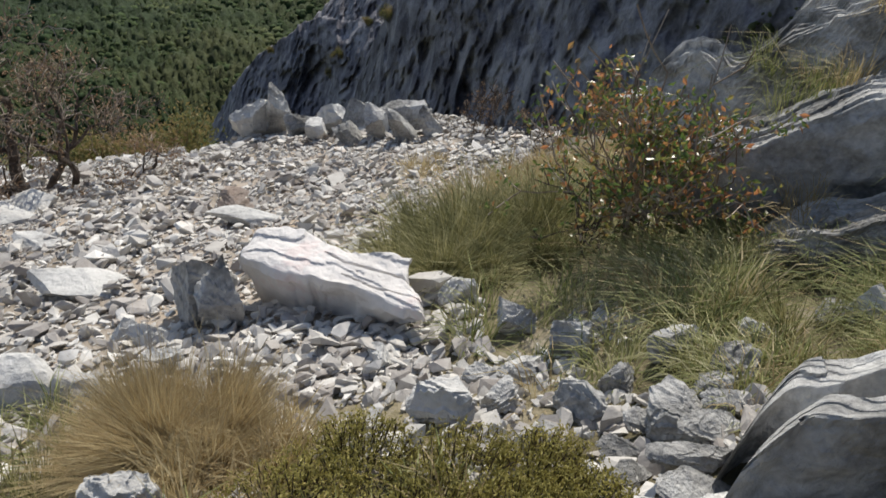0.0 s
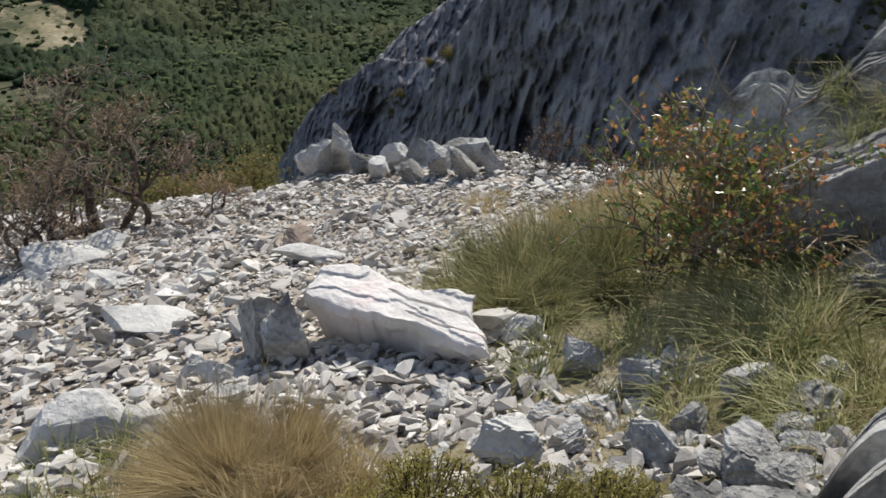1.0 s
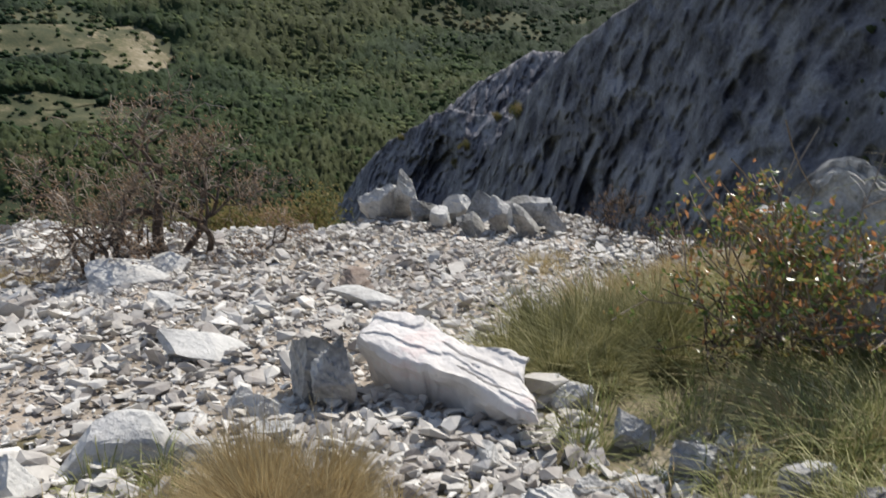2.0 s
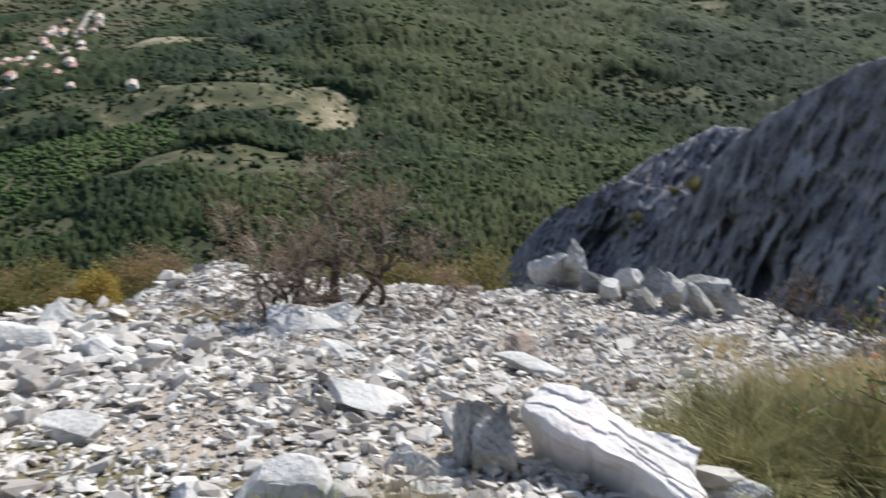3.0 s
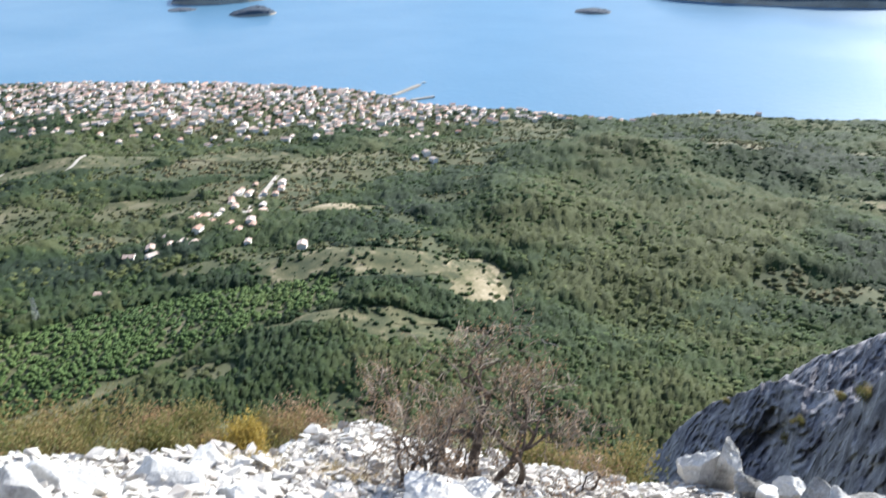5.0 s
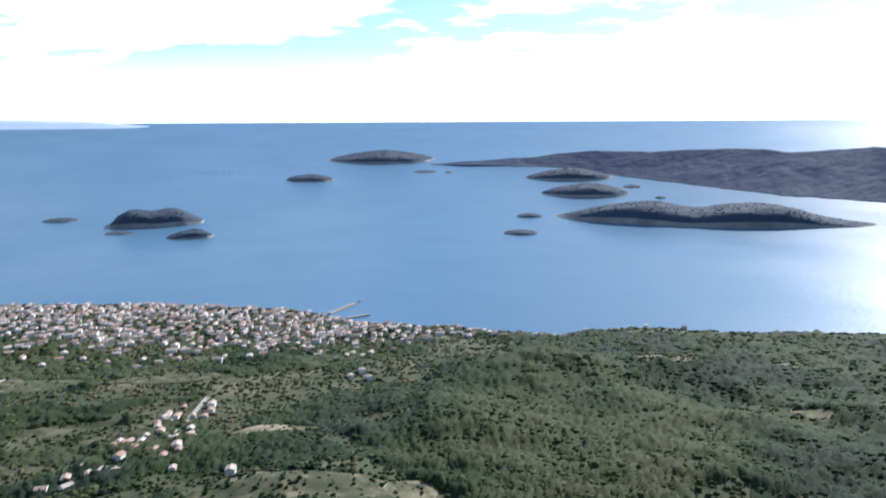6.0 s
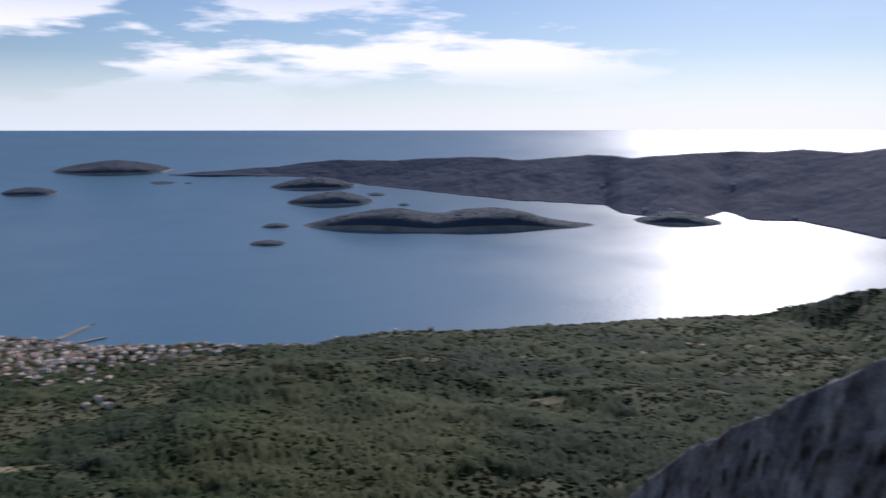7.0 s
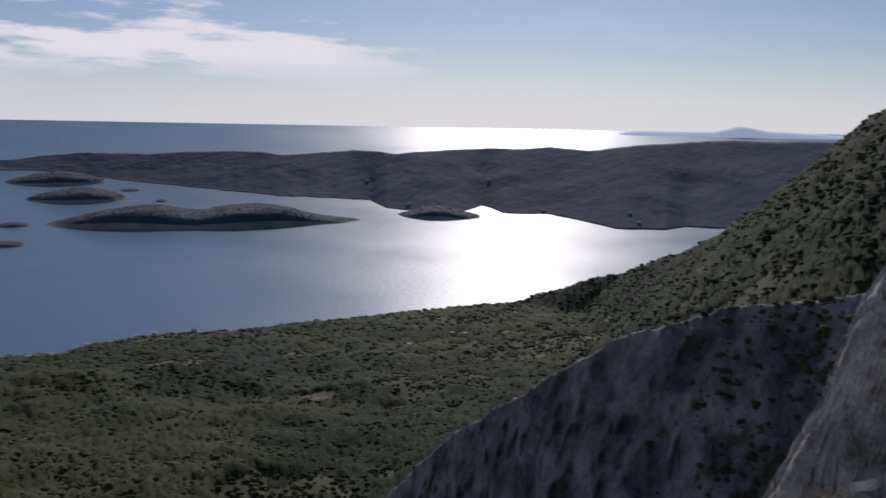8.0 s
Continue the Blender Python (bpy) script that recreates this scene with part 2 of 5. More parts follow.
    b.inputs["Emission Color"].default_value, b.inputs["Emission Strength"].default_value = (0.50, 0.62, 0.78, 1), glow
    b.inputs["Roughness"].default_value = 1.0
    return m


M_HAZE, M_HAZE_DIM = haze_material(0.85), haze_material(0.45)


def sea_material():
    m = bpy.data.materials.new("sea_water")
    m.use_nodes = True
    t = m.node_tree
    b = t.nodes["Principled BSDF"]
    b.inputs["Base Color"].default_value = (0.078, 0.175, 0.265, 1)
    b.inputs["Roughness"].default_value, b.inputs["IOR"].default_value = 0.30, 1.33
    up = t.nodes.new("ShaderNodeCombineXYZ")
    up.inputs[2].default_value = 1.0
    geo = t.nodes.new("ShaderNodeNewGeometry")
    wave, streak, add, bp = t.nodes.new("ShaderNodeTexNoise"), t.nodes.new("ShaderNodeTexNoise"), t.nodes.new("ShaderNodeMath"), t.nodes.new("ShaderNodeBump")
    wave.inputs["Scale"].default_value, wave.inputs["Detail"].default_value = 0.08, 6
    streak.inputs["Scale"].default_value, streak.inputs["Detail"].default_value = 0.0022, 6
    for nd in (wave, streak):
        t.links.new(geo.outputs["Position"], nd.inputs["Vector"])
    bp.inputs["Strength"].default_value, bp.inputs["Distance"].default_value = 0.25, 2.0
    t.links.new(wave.outputs["Fac"], bp.inputs["Height"])
    t.links.new(up.outputs[0], bp.inputs["Normal"])
    t.links.new(bp.outputs["Normal"], b.inputs["Normal"])
    rr = t.nodes.new("ShaderNodeMapRange")
    rr.inputs["From Min"].default_value, rr.inputs["From Max"].default_value = 0.35, 0.65
    rr.inputs["To Min"].default_value, rr.inputs["To Max"].default_value = 0.33, 0.42
    t.links.new(streak.outputs["Fac"], rr.inputs["Value"])
    t.links.new(rr.outputs[0], b.inputs["Roughness"])
    return m


M_SEA = sea_material()

# ---- builders ----


def hashed(ix, iy, iz, seed):
    n = (ix * 374761393 + iy * 668265263 + iz * 2147483647 + seed * 974711).astype(np.int64)
    n = (n ^ (n >> 13)) * 1274126177
    n = n ^ (n >> 16)
    return (n & 0xFFFFFF) / float(0xFFFFFF)


def vnoise(p, seed=0):
    """Smooth value noise, 0 to 1, at an array of places."""
    p = np.asarray(p, float)
    i = np.floor(p).astype(np.int64)
    f = p - i
    f = f * f * (3 - 2 * f)
    out = 0
    for dx in (0, 1):
        for dy in (0, 1):
            for dz in (0, 1):
                w = (f[..., 0] if dx else 1 - f[..., 0]) * (f[..., 1] if dy else 1 - f[..., 1]) * (f[..., 2] if dz else 1 - f[..., 2])
                out = out + w * hashed(i[..., 0] + dx, i[..., 1] + dy, i[..., 2] + dz, seed)
    return out


def fbm(p, octaves=4, seed=0, gain=0.5):
    p, total, amp, norm = np.asarray(p, float), 0, 1.0, 0
    for k in range(octaves):
        total, norm = total + amp * (vnoise(p * 2**k + 17.3 * k, seed + k) - 0.5), norm + amp
        amp *= gain
    return total / norm


def flat3(x, y, scale):
    x = np.asarray(x, float)
    return np.stack([x * scale, np.asarray(y, float) * scale, 0 * x + 0.37], -1)


def mesh_of(name, verts, faces, mat, smooth=False):
    """A mesh from arrays: faces (n, 3) or (n, 4)."""
    verts, faces = np.asarray(verts, np.float32), np.asarray(faces, np.int32)
    me = bpy.data.meshes.new(name)
    k = faces.shape[1]
    me.vertices.add(len(verts))
    me.vertices.foreach_set("co", verts.ravel())
    me.loops.add(faces.size)
    me.loops.foreach_set("vertex_index", faces.ravel())
    me.polygons.add(len(faces))
    me.polygons.foreach_set("loop_start", np.arange(0, faces.size, k, dtype=np.int32))
    me.polygons.foreach_set("use_smooth", np.full(len(faces), smooth))
    me.update(calc_edges=True)
    me.validate()
    me.materials.append(mat)
    return me


def thing(name, label, category, group="", kind="", at=(0, 0, 0)):
    ob = new(name)
    ob.empty_display_size = 0.2
    ob.location = at
    return tagged(ob, label, category, group, kind)


def part(name, me, parent, label="", kind=""):
    ob = new(name, me)
    ob.parent = parent
    return tagged(ob, label, kind=kind)


ICO = {}


def ico(level):
    if level not in ICO:
        bm = bmesh.new()
        bmesh.ops.create_icosphere(bm, subdivisions=level, radius=1.0)
        ICO[level] = (np.array([v.co for v in bm.verts]), np.array([[v.index for v in f.verts] for f in bm.faces]))
        bm.free()
    return ICO[level]


def turned(rng, tilt=1.0):
    """A random turn; tilt 0 keeps it upright."""
    a, b, c = rng.uniform(0, 6.28), rng.normal(0, 0.35) * tilt, rng.normal(0, 0.35) * tilt
    return np.array(Euler((b, c, a)).to_matrix())


def chipped(rng, level, size, planes=9, rough=0.06, tight=(0.55, 0.9)):
    """A broken stone: a ball cut flat by random planes, slightly uneven."""
    v, f = ico(level)
    v = v.copy()
    for _ in range(planes):
        n = rng.normal(size=3)
        n /= np.linalg.norm(n)
        over = np.maximum(0, v @ n - rng.uniform(*tight))
        v -= over[:, None] * n
    if rough:
        v += v * (fbm(v * 2.2 + rng.uniform(0, 50), 3, 5)[:, None] * rough * 4)
    return v * np.asarray(size) , f


class Soup:
    """Gathers loose geometry of one kind into one mesh."""

    def __init__(self):
        self.v, self.f, self.n = [], [], 0

    def add(self, v, f):
        self.v.append(np.asarray(v, float))
        self.f.append(np.asarray(f) + self.n)
        self.n += len(v)

    def mesh(self, name, mat, smooth=False):
        return mesh_of(name, np.concatenate(self.v), np.concatenate(self.f), mat, smooth)


def tube(soup, points, radii, sides=5):
    """A tapered twig along points, as triangles."""
    p, r = np.asarray(points, float), np.asarray(radii, float)
    d = np.gradient(p, axis=0)
    d /= np.linalg.norm(d, axis=1, keepdims=True) + 1e-9
    ref = np.where(np.abs(d[:, 2:3]) < 0.9, [[0.0, 0, 1]], [[1.0, 0, 0]])
    a = np.cross(d, ref)
    a /= np.linalg.norm(a, axis=1, keepdims=True)
    b = np.cross(d, a)
    ang = np.arange(sides) * 2 * math.pi / sides
    ring = p[:, None] + r[:, None, None] * (np.cos(ang)[None, :, None] * a[:, None] + np.sin(ang)[None, :, None] * b[:, None])
    f = []
    for i in range(len(p) - 1):
        for k in range(sides):
            q, w = i * sides + k, i * sides + (k + 1) % sides
            f += [(q, w, w + sides), (q, w + sides, q + sides)]
    soup.add(ring.reshape(-1, 3), f)


def blades(rng, base, n, spread, height, lean=0.35, width=0.006, droop=0.25, up=(0, 0, 1)):
    """Grass: n curved tapering blades from a patch round base. Returns vertices and triangles."""
    base = np.asarray(base, float)
    ang, rad = rng.uniform(0, 6.283, n), spread * np.sqrt(rng.uniform(0, 1, n))
    foot = base + np.stack([np.cos(ang) * rad, np.sin(ang) * rad, 0 * rad], -1)
    out_a = ang + rng.normal(0, 0.7, n)
    out = np.stack([np.cos(out_a), np.sin(out_a), 0 * out_a], -1)
    h = height * rng.uniform(0.5, 1.1, n)[:, None]
    ln = np.abs(rng.normal(0, lean, n))[:, None] + 0.35 * (rad / max(spread, 1e-6))[:, None] * lean
    up = np.asarray(up, float)
    mid = foot + h * (0.55 * up + 0.5 * ln * out)
    tip = foot + h * ((1.0 - droop * ln) * up + (1.25 * ln) * out)
    side = np.stack([-np.sin(out_a), np.cos(out_a), 0 * out_a], -1) * width * rng.uniform(0.6, 1.3, n)[:, None]
    v = np.stack([foot - side, foot + side, mid - side * 0.8, mid + side * 0.8, tip], 1).reshape(-1, 3)
    k = np.arange(n)[:, None] * 5
    f = np.concatenate([k + [0, 1, 3], k + [0, 3, 2], k + [2, 3, 4]])
    return v, f


def leaves(rng, places, size, aspect=0.5, fold=0.25):
    """Small folded leaves at random attitudes, two triangles each."""
    places = np.asarray(places, float)
    n = len(places)
    a = rng.normal(size=(n, 3))
    a /= np.linalg.norm(a, axis=1, keepdims=True)
    b = np.cross(a, rng.normal(size=(n, 3)))
    b /= np.linalg.norm(b, axis=1, keepdims=True)
    c = np.cross(a, b)
    s = size * rng.uniform(0.6, 1.3, n)[:, None]
    v = np.stack([places - a * s * 0.5, places + b * s * aspect * 0.5 + c * s * fold * 0.5, places + a * s * 0.5, places - b * s * aspect * 0.5 + c * s * fold * 0.5], 1).reshape(-1, 3)
    k = np.arange(n)[:, None] * 4
    return v, np.concatenate([k + [0, 1, 2], k + [0, 2, 3]])


# ---- lie of the land ----
SHORE_YAW = [-70, -30, -14, -8, 2, 13, 17, 22, 24, 29, 38, 43, 49, 59, 66, 95]
SHORE_R = [2600, 2300, 1720, 1440, 1305, 1210, 1225, 1185, 1145, 1170, 1225, 1330, 1400, 1515, 1590, 1900]
CREST_YAW = [-40, -12, -5, 2, 12, 14.5, 17, 21, 27, 32, 36, 40, 44.5, 47, 50, 52.5, 57, 66, 73, 80, 100]
CREST_R = [7, 6.6, 6.8, 8.6, 9.6, 10.2, 9.3, 8.4, 8.6, 8.8, 9.2, 10.4, 12.2, 10.4, 9.2, 8.2, 8.4, 7.8, 7.4, 6.9, 6.5]


def polar(x, y):
    return np.degrees(np.arctan2(-np.asarray(x), np.asarray(y))), np.hypot(x, y)


def spot(yaw, r):
    return np.array([-math.sin(radians(yaw)) * r, math.cos(radians(yaw)) * r])


def smooth01(t):
    t = np.clip(t, 0, 1)
    return t * t * (3 - 2 * t)


def near_ground(x, y):
    """The plane of the stony slope under foot, metres from the eye's level, with small swells."""
    return -1.88 + 0.249 * x - 0.536 * y + 0.22 * fbm(flat3(x, y, 0.55), 3, 3) + 0.07 * fbm(flat3(x, y, 2.5), 2, 9)


def ridge_right(x, y):
    """The wooded mountain that runs down to the sea on the right."""
    line = [(*spot(-40, 430), 345), (*spot(-31, 560), 322), (*spot(-28.3, 640), 309), (*spot(-26, 720), 280), (*spot(-20, 980), 183), (*spot(-14, 1230), 92), (*spot(-8, 1400), 22)]
    best = np.full(np.shape(x), -1e3)
    for (ax, ay, az), (bx, by, bz) in zip(line, line[1:]):
        dx, dy = bx - ax, by - ay
        s = np.clip(((x - ax) * dx + (y - ay) * dy) / (dx * dx + dy * dy), 0, 1)
        dist = np.hypot(x - ax - s * dx, y - ay - s * dy)
        best = np.maximum(best, az + s * (bz - az) - 1.0 * np.maximum(0, dist - 4))
    return best


def land(x, y):
    """Height of the ground over the sea."""
    x, y = np.asarray(x, float), np.asarray(y, float)
    yaw, r = polar(x, y)
    shore = np.interp(yaw, SHORE_YAW, SHORE_R) + 14 * fbm(np.stack([yaw * 0.5, 0 * yaw, 0 * yaw], -1), 3, 21)
    fall = np.clip((shore - r) / (shore - 280), -1, 1.3)
    plain = np.where(fall > 0, 3 + 100 * np.maximum(fall, 0) ** 1.05, 3 + 200 * fall)
    plain = plain + 34 * fbm(flat3(x, y, 0.0055), 4, 11) * np.clip(fall * 3, 0, 1)
    humps = 22 * fbm(flat3(x, y, 0.013), 3, 19)
    for hy, hr, high, wide in ((29.6, 600, 24, 50), (33.5, 675, 14, 42), (20, 690, 16, 48), (25, 820, 16, 60), (12, 640, 14, 55), (16, 860, 16, 70)):
        hx, hz = spot(hy, hr)
        humps = humps + high * np.exp(-((x - hx) ** 2 + (y - hz) ** 2) / wide ** 2)
    plain = plain + humps * np.clip(fall * 3, 0, 1) * np.interp(yaw, [39, 48], [1.0, 0.2])
    cone = EYE - np.interp(yaw, [15, 28, 45, 60, 75, 90], [0.79, 0.78, 0.70, 0.66, 0.62, 0.56]) * r - 1.2
    front = np.maximum(plain, cone + 6 * fbm(flat3(x, y, 0.03), 3, 5) * smooth01((r - 30) / 60))
    ridge = ridge_right(x, y) + 14 * fbm(flat3(x, y, 0.012), 4, 31)
    front = np.where(r > 120, np.maximum(front, ridge), front)
    near = EYE + near_ground(x, y)
    back = np.minimum(near, EYE + 170 + 0.1 * r)
    w = smooth01((np.cos(np.radians(yaw - 32)) - 0.02) / 0.36)
    crest = np.interp(yaw, CREST_YAW, CREST_R)
    over = smooth01((r - crest) / (1.2 + 0.10 * crest))
    far = back * (1 - w) + front * w
    return near * (1 - over) + np.where(r > 0, far, near) * over


def land_range(yaw, dip):
    """How far out the ground lies below the eye at that dip."""
    r = np.linspace(200, 2200, 4000)
    x, y = -math.sin(radians(yaw)) * r, math.cos(radians(yaw)) * r
    seen = np.degrees(np.arctan2(EYE - land(x, y), r))
    return float(r[np.argmin(np.abs(seen - dip))])


def sea_level(r):
    """The sea: flat near by; its far part climbs to the eye's level at the edge of the world, which stands in for the horizon."""
    return EYE * 0.9995 * np.clip((np.asarray(r, float) - 2000) / 2900, 0, 1) ** 1.6


def sea_range(dip):
    r = np.linspace(900, 4900, 8000)
    seen = np.degrees(np.arctan2(EYE - sea_level(r), r))
    return float(r[np.argmin(np.abs(seen - dip))])


def polar_sheet(radii, yaws, height):
    rr, aa = np.meshgrid(radii, np.radians(yaws), indexing="ij")
    x, y = -np.sin(aa) * rr, np.cos(aa) * rr
    v = np.stack([x, y, height(x, y)], -1).reshape(-1, 3)
    n, k = len(radii), len(yaws)
    i, j = np.meshgrid(np.arange(n - 1), np.arange(k), indexing="ij")
    a, b = i * k + j, i * k + (j + 1) % k
    f = np.stack([a, b, b + k, a + k], -1).reshape(-1, 4)
    return v, f


def build_ground():
    radii = np.concatenate([[0.05], np.geomspace(0.5, 30, 70), np.geomspace(32, 2700, 150)])
    v, f = polar_sheet(radii, np.arange(0, 360, 0.8), land)
    ob = new("ground", mesh_of("ground", v, f, M_GROUND, True))
    tagged(ob, "steep stony hillside falling to a wooded coastal plain", "ground", kind="structure")
    fx, fy = v[f[:, 0], 0], v[f[:, 0], 1]
    near = np.hypot(fx, fy) < 17
    soil = near & ((fx > 0.0 + 0.06 * (fy - 4) + 0.4 * fbm(flat3(fx, fy, 0.8), 3, 66)) | (fy < 2.2))
    ob.data.materials.append(M_GRAVEL)
    ob.data.materials.append(M_SOIL)
    ob.data.polygons.foreach_set("material_index", near.astype(np.int32) + soil.astype(np.int32))
    r = np.concatenate([[0.5], np.linspace(300, 2000, 12), np.linspace(2080, 4900, 60)])
    v, f = polar_sheet(r, np.arange(0, 360, 1.5), lambda x, y: sea_level(np.hypot(x, y)))
    tagged(new("water", mesh_of("water", v, f, M_SEA, True)), "calm blue sea glittering under a low sun", "sea", kind="structure")


build_ground()

# ---- far shores ----


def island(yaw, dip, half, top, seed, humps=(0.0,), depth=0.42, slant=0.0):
    """A wooded island, also used for one peninsula: middle bearing, dip of its near shore, half width in degrees, dip
    of its top.
    """
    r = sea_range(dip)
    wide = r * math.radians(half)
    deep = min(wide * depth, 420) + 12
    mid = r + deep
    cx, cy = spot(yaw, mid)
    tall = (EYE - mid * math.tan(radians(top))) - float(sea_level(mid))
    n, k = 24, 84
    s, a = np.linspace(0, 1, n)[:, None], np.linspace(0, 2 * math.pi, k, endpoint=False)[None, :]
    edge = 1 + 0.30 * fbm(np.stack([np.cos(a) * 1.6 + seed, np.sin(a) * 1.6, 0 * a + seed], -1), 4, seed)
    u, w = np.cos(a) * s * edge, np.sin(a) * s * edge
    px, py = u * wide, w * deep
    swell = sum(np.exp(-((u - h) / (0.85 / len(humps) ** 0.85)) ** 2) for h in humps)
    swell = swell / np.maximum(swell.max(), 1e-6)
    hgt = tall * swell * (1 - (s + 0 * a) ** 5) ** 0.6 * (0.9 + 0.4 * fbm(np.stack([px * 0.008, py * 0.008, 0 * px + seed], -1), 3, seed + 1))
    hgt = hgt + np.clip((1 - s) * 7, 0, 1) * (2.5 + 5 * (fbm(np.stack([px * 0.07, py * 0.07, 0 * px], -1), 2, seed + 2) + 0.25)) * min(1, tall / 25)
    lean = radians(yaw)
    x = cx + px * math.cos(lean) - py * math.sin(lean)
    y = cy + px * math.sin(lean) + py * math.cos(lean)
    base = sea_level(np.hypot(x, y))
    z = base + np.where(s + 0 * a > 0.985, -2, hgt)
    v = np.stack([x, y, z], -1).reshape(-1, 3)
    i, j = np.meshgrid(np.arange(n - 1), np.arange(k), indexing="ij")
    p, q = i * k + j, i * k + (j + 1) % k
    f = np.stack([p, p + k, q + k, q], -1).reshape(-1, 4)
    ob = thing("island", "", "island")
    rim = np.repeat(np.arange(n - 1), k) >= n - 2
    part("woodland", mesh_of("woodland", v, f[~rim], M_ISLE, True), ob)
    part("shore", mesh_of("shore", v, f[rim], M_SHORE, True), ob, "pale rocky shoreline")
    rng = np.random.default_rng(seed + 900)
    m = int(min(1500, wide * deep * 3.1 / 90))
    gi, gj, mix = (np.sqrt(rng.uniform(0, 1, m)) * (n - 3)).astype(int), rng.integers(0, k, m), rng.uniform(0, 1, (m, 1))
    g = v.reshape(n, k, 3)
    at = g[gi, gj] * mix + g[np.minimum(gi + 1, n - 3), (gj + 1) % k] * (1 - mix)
    canopy("canopy", M_ISLE, "pine canopy tinted haze blue", at[:, 0], at[:, 1], at[:, 2] - 1.7, 1.6, 2.8, rng, ob, 1.6)
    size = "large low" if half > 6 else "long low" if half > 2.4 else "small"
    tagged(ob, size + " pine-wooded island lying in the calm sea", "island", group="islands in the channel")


def far_coast():
    """The long island across the channel: its near shore and skyline by bearing."""
    yaws = np.linspace(33, -60, 760)
    key = [33, 30, 27, 23.5, 20, 17, 13.8, 10, 6.5, 3.8, 2.7, -0.3, -2.4, -3.9, -4.5, -5.4, -8.6, -11.2, -13.1, -16.3, -17.5, -21, -30, -60]
    near = [2.9, 3.05, 3.05, 3.15, 3.7, 4.0, 4.4, 4.75, 4.9, 5.0, 5.55, 5.85, 5.8, 5.25, 5.4, 5.75, 5.75, 6.2, 6.6, 6.5, 6.25, 6.2, 6.0, 5.5]
    crest = [33, 30, 26.4, 24, 21.9, 18, 15, 12.3, 9.6, 7.5, 5, 3.2, 2.1, -1.6, -4.4, -6.5, -8.4, -10.9, -13, -16.3, -17.5, -21, -30, -60]
    top = [2.85, 2.65, 2.45, 2.15, 2.0, 2.0, 1.85, 1.8, 2.05, 1.9, 1.6, 1.65, 1.8, 1.55, 1.4, 1.35, 1.1, 1.35, 1.1, 0.8, 0.6, 0.5, 0.5, 0.3]
    dn = np.interp(yaws, key[::-1], near[::-1]) + 0.10 * fbm(np.stack([yaws * 1.1, 0 * yaws, 0 * yaws], -1), 4, 41)
    dt = np.interp(yaws, crest[::-1], top[::-1]) + 0.22 * fbm(np.stack([yaws * 0.4, 0 * yaws, 0 * yaws], -1), 5, 42)
    r0 = np.array([sea_range(d) for d in dn])
    h0 = sea_level(r0)
    r0s = np.convolve(np.pad(r0, 14, mode='edge'), np.ones(29) / 29, 'valid')
    r1 = r0 + 200
    for _ in range(6):
        h1 = EYE - r1 * np.tan(np.radians(dt))
        r1 = np.maximum(np.minimum(r0s + np.clip((h1 - sea_level(r0s)) / 0.36, 40, 1000), 4760), r0 + 30)
    h1 = EYE - r1 * np.tan(np.radians(dt))
    s = np.linspace(0, 1, 40)[:, None]
    rr = r0 + (r1 - r0) * s
    a = np.radians(yaws)[None, :]
    x, y = -np.sin(a) * rr, np.cos(a) * rr
    rise = s ** 1.05
    taper = smooth01((33.2 - yaws) / 2.5)
    z = np.maximum(h0 + (h1 - h0) * rise, sea_level(rr) + 0.6 + 5 * taper * np.clip(s * 6, 0, 1)) + taper * 6 * fbm(np.stack([x * 0.006, y * 0.006, 0 * x], -1), 4, 43) * np.sin(math.pi * s) + taper * 9 * fbm(np.stack([x * 0.011, y * 0.011, 0 * x], -1), 3, 44) * np.sin(math.pi * np.clip(s, 0, 0.85)) + taper * 2.5 * fbm(np.stack([x * 0.06, y * 0.06, 0 * x], -1), 2, 45)
    rows = [np.stack([x[0], y[0], h0 - 3], -1)] + [np.stack([x[i], y[i], z[i]], -1) for i in range(len(s))]
    rows.append(np.stack([x[-1] * 1.04, y[-1] * 1.04, z[-1] - 130], -1))
    v = np.concatenate(rows)
    n, k = len(rows), len(yaws)
    i, j = np.meshgrid(np.arange(n - 1), np.arange(k - 1), indexing="ij")
    p = i * k + j
    f = np.stack([p, p + 1, p + 1 + k, p + k], -1).reshape(-1, 4)
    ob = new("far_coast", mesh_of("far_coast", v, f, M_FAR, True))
    tagged(ob, "long wooded island shore painted haze blue across the channel", "coast", kind="structure")
    g = np.stack(rows[1:-1])
    return yaws, g


def far_hills(name, yaws, tops, r, label, mat):
    y_ = np.linspace(yaws[0], yaws[-1], 160)
    key = sorted(zip(yaws, tops))
    t_ = np.interp(y_, [k[0] for k in key], [k[1] for k in key]) + 0.1 * fbm(np.stack([y_ * 0.9, 0 * y_, 0 * y_], -1), 4, 52)
    a = np.radians(y_)
    rows = []
    low = float(sea_level(r)) - 6
    for s in (0.0, 0.35, 0.7, 1.0, 1.3):
        rr = r + 80 * s
        top_z = EYE + rr * np.tan(np.radians(t_))
        h = low + (top_z - low) * min(s, 1.0) - (60 if s > 1 else 0)
        rows.append(np.stack([-np.sin(a) * rr, np.cos(a) * rr, h], -1))
    v, k = np.concatenate(rows), len(y_)
    i, j = np.meshgrid(np.arange(len(rows) - 1), np.arange(k - 1), indexing="ij")
    p = i * k + j
    ob = new(name, mesh_of(name, v, np.stack([p, p + 1, p + 1 + k, p + k], -1).reshape(-1, 4), mat, True))
    tagged(ob, label, "backdrop", kind="structure")


# ---- rocky spur beside the slope ----


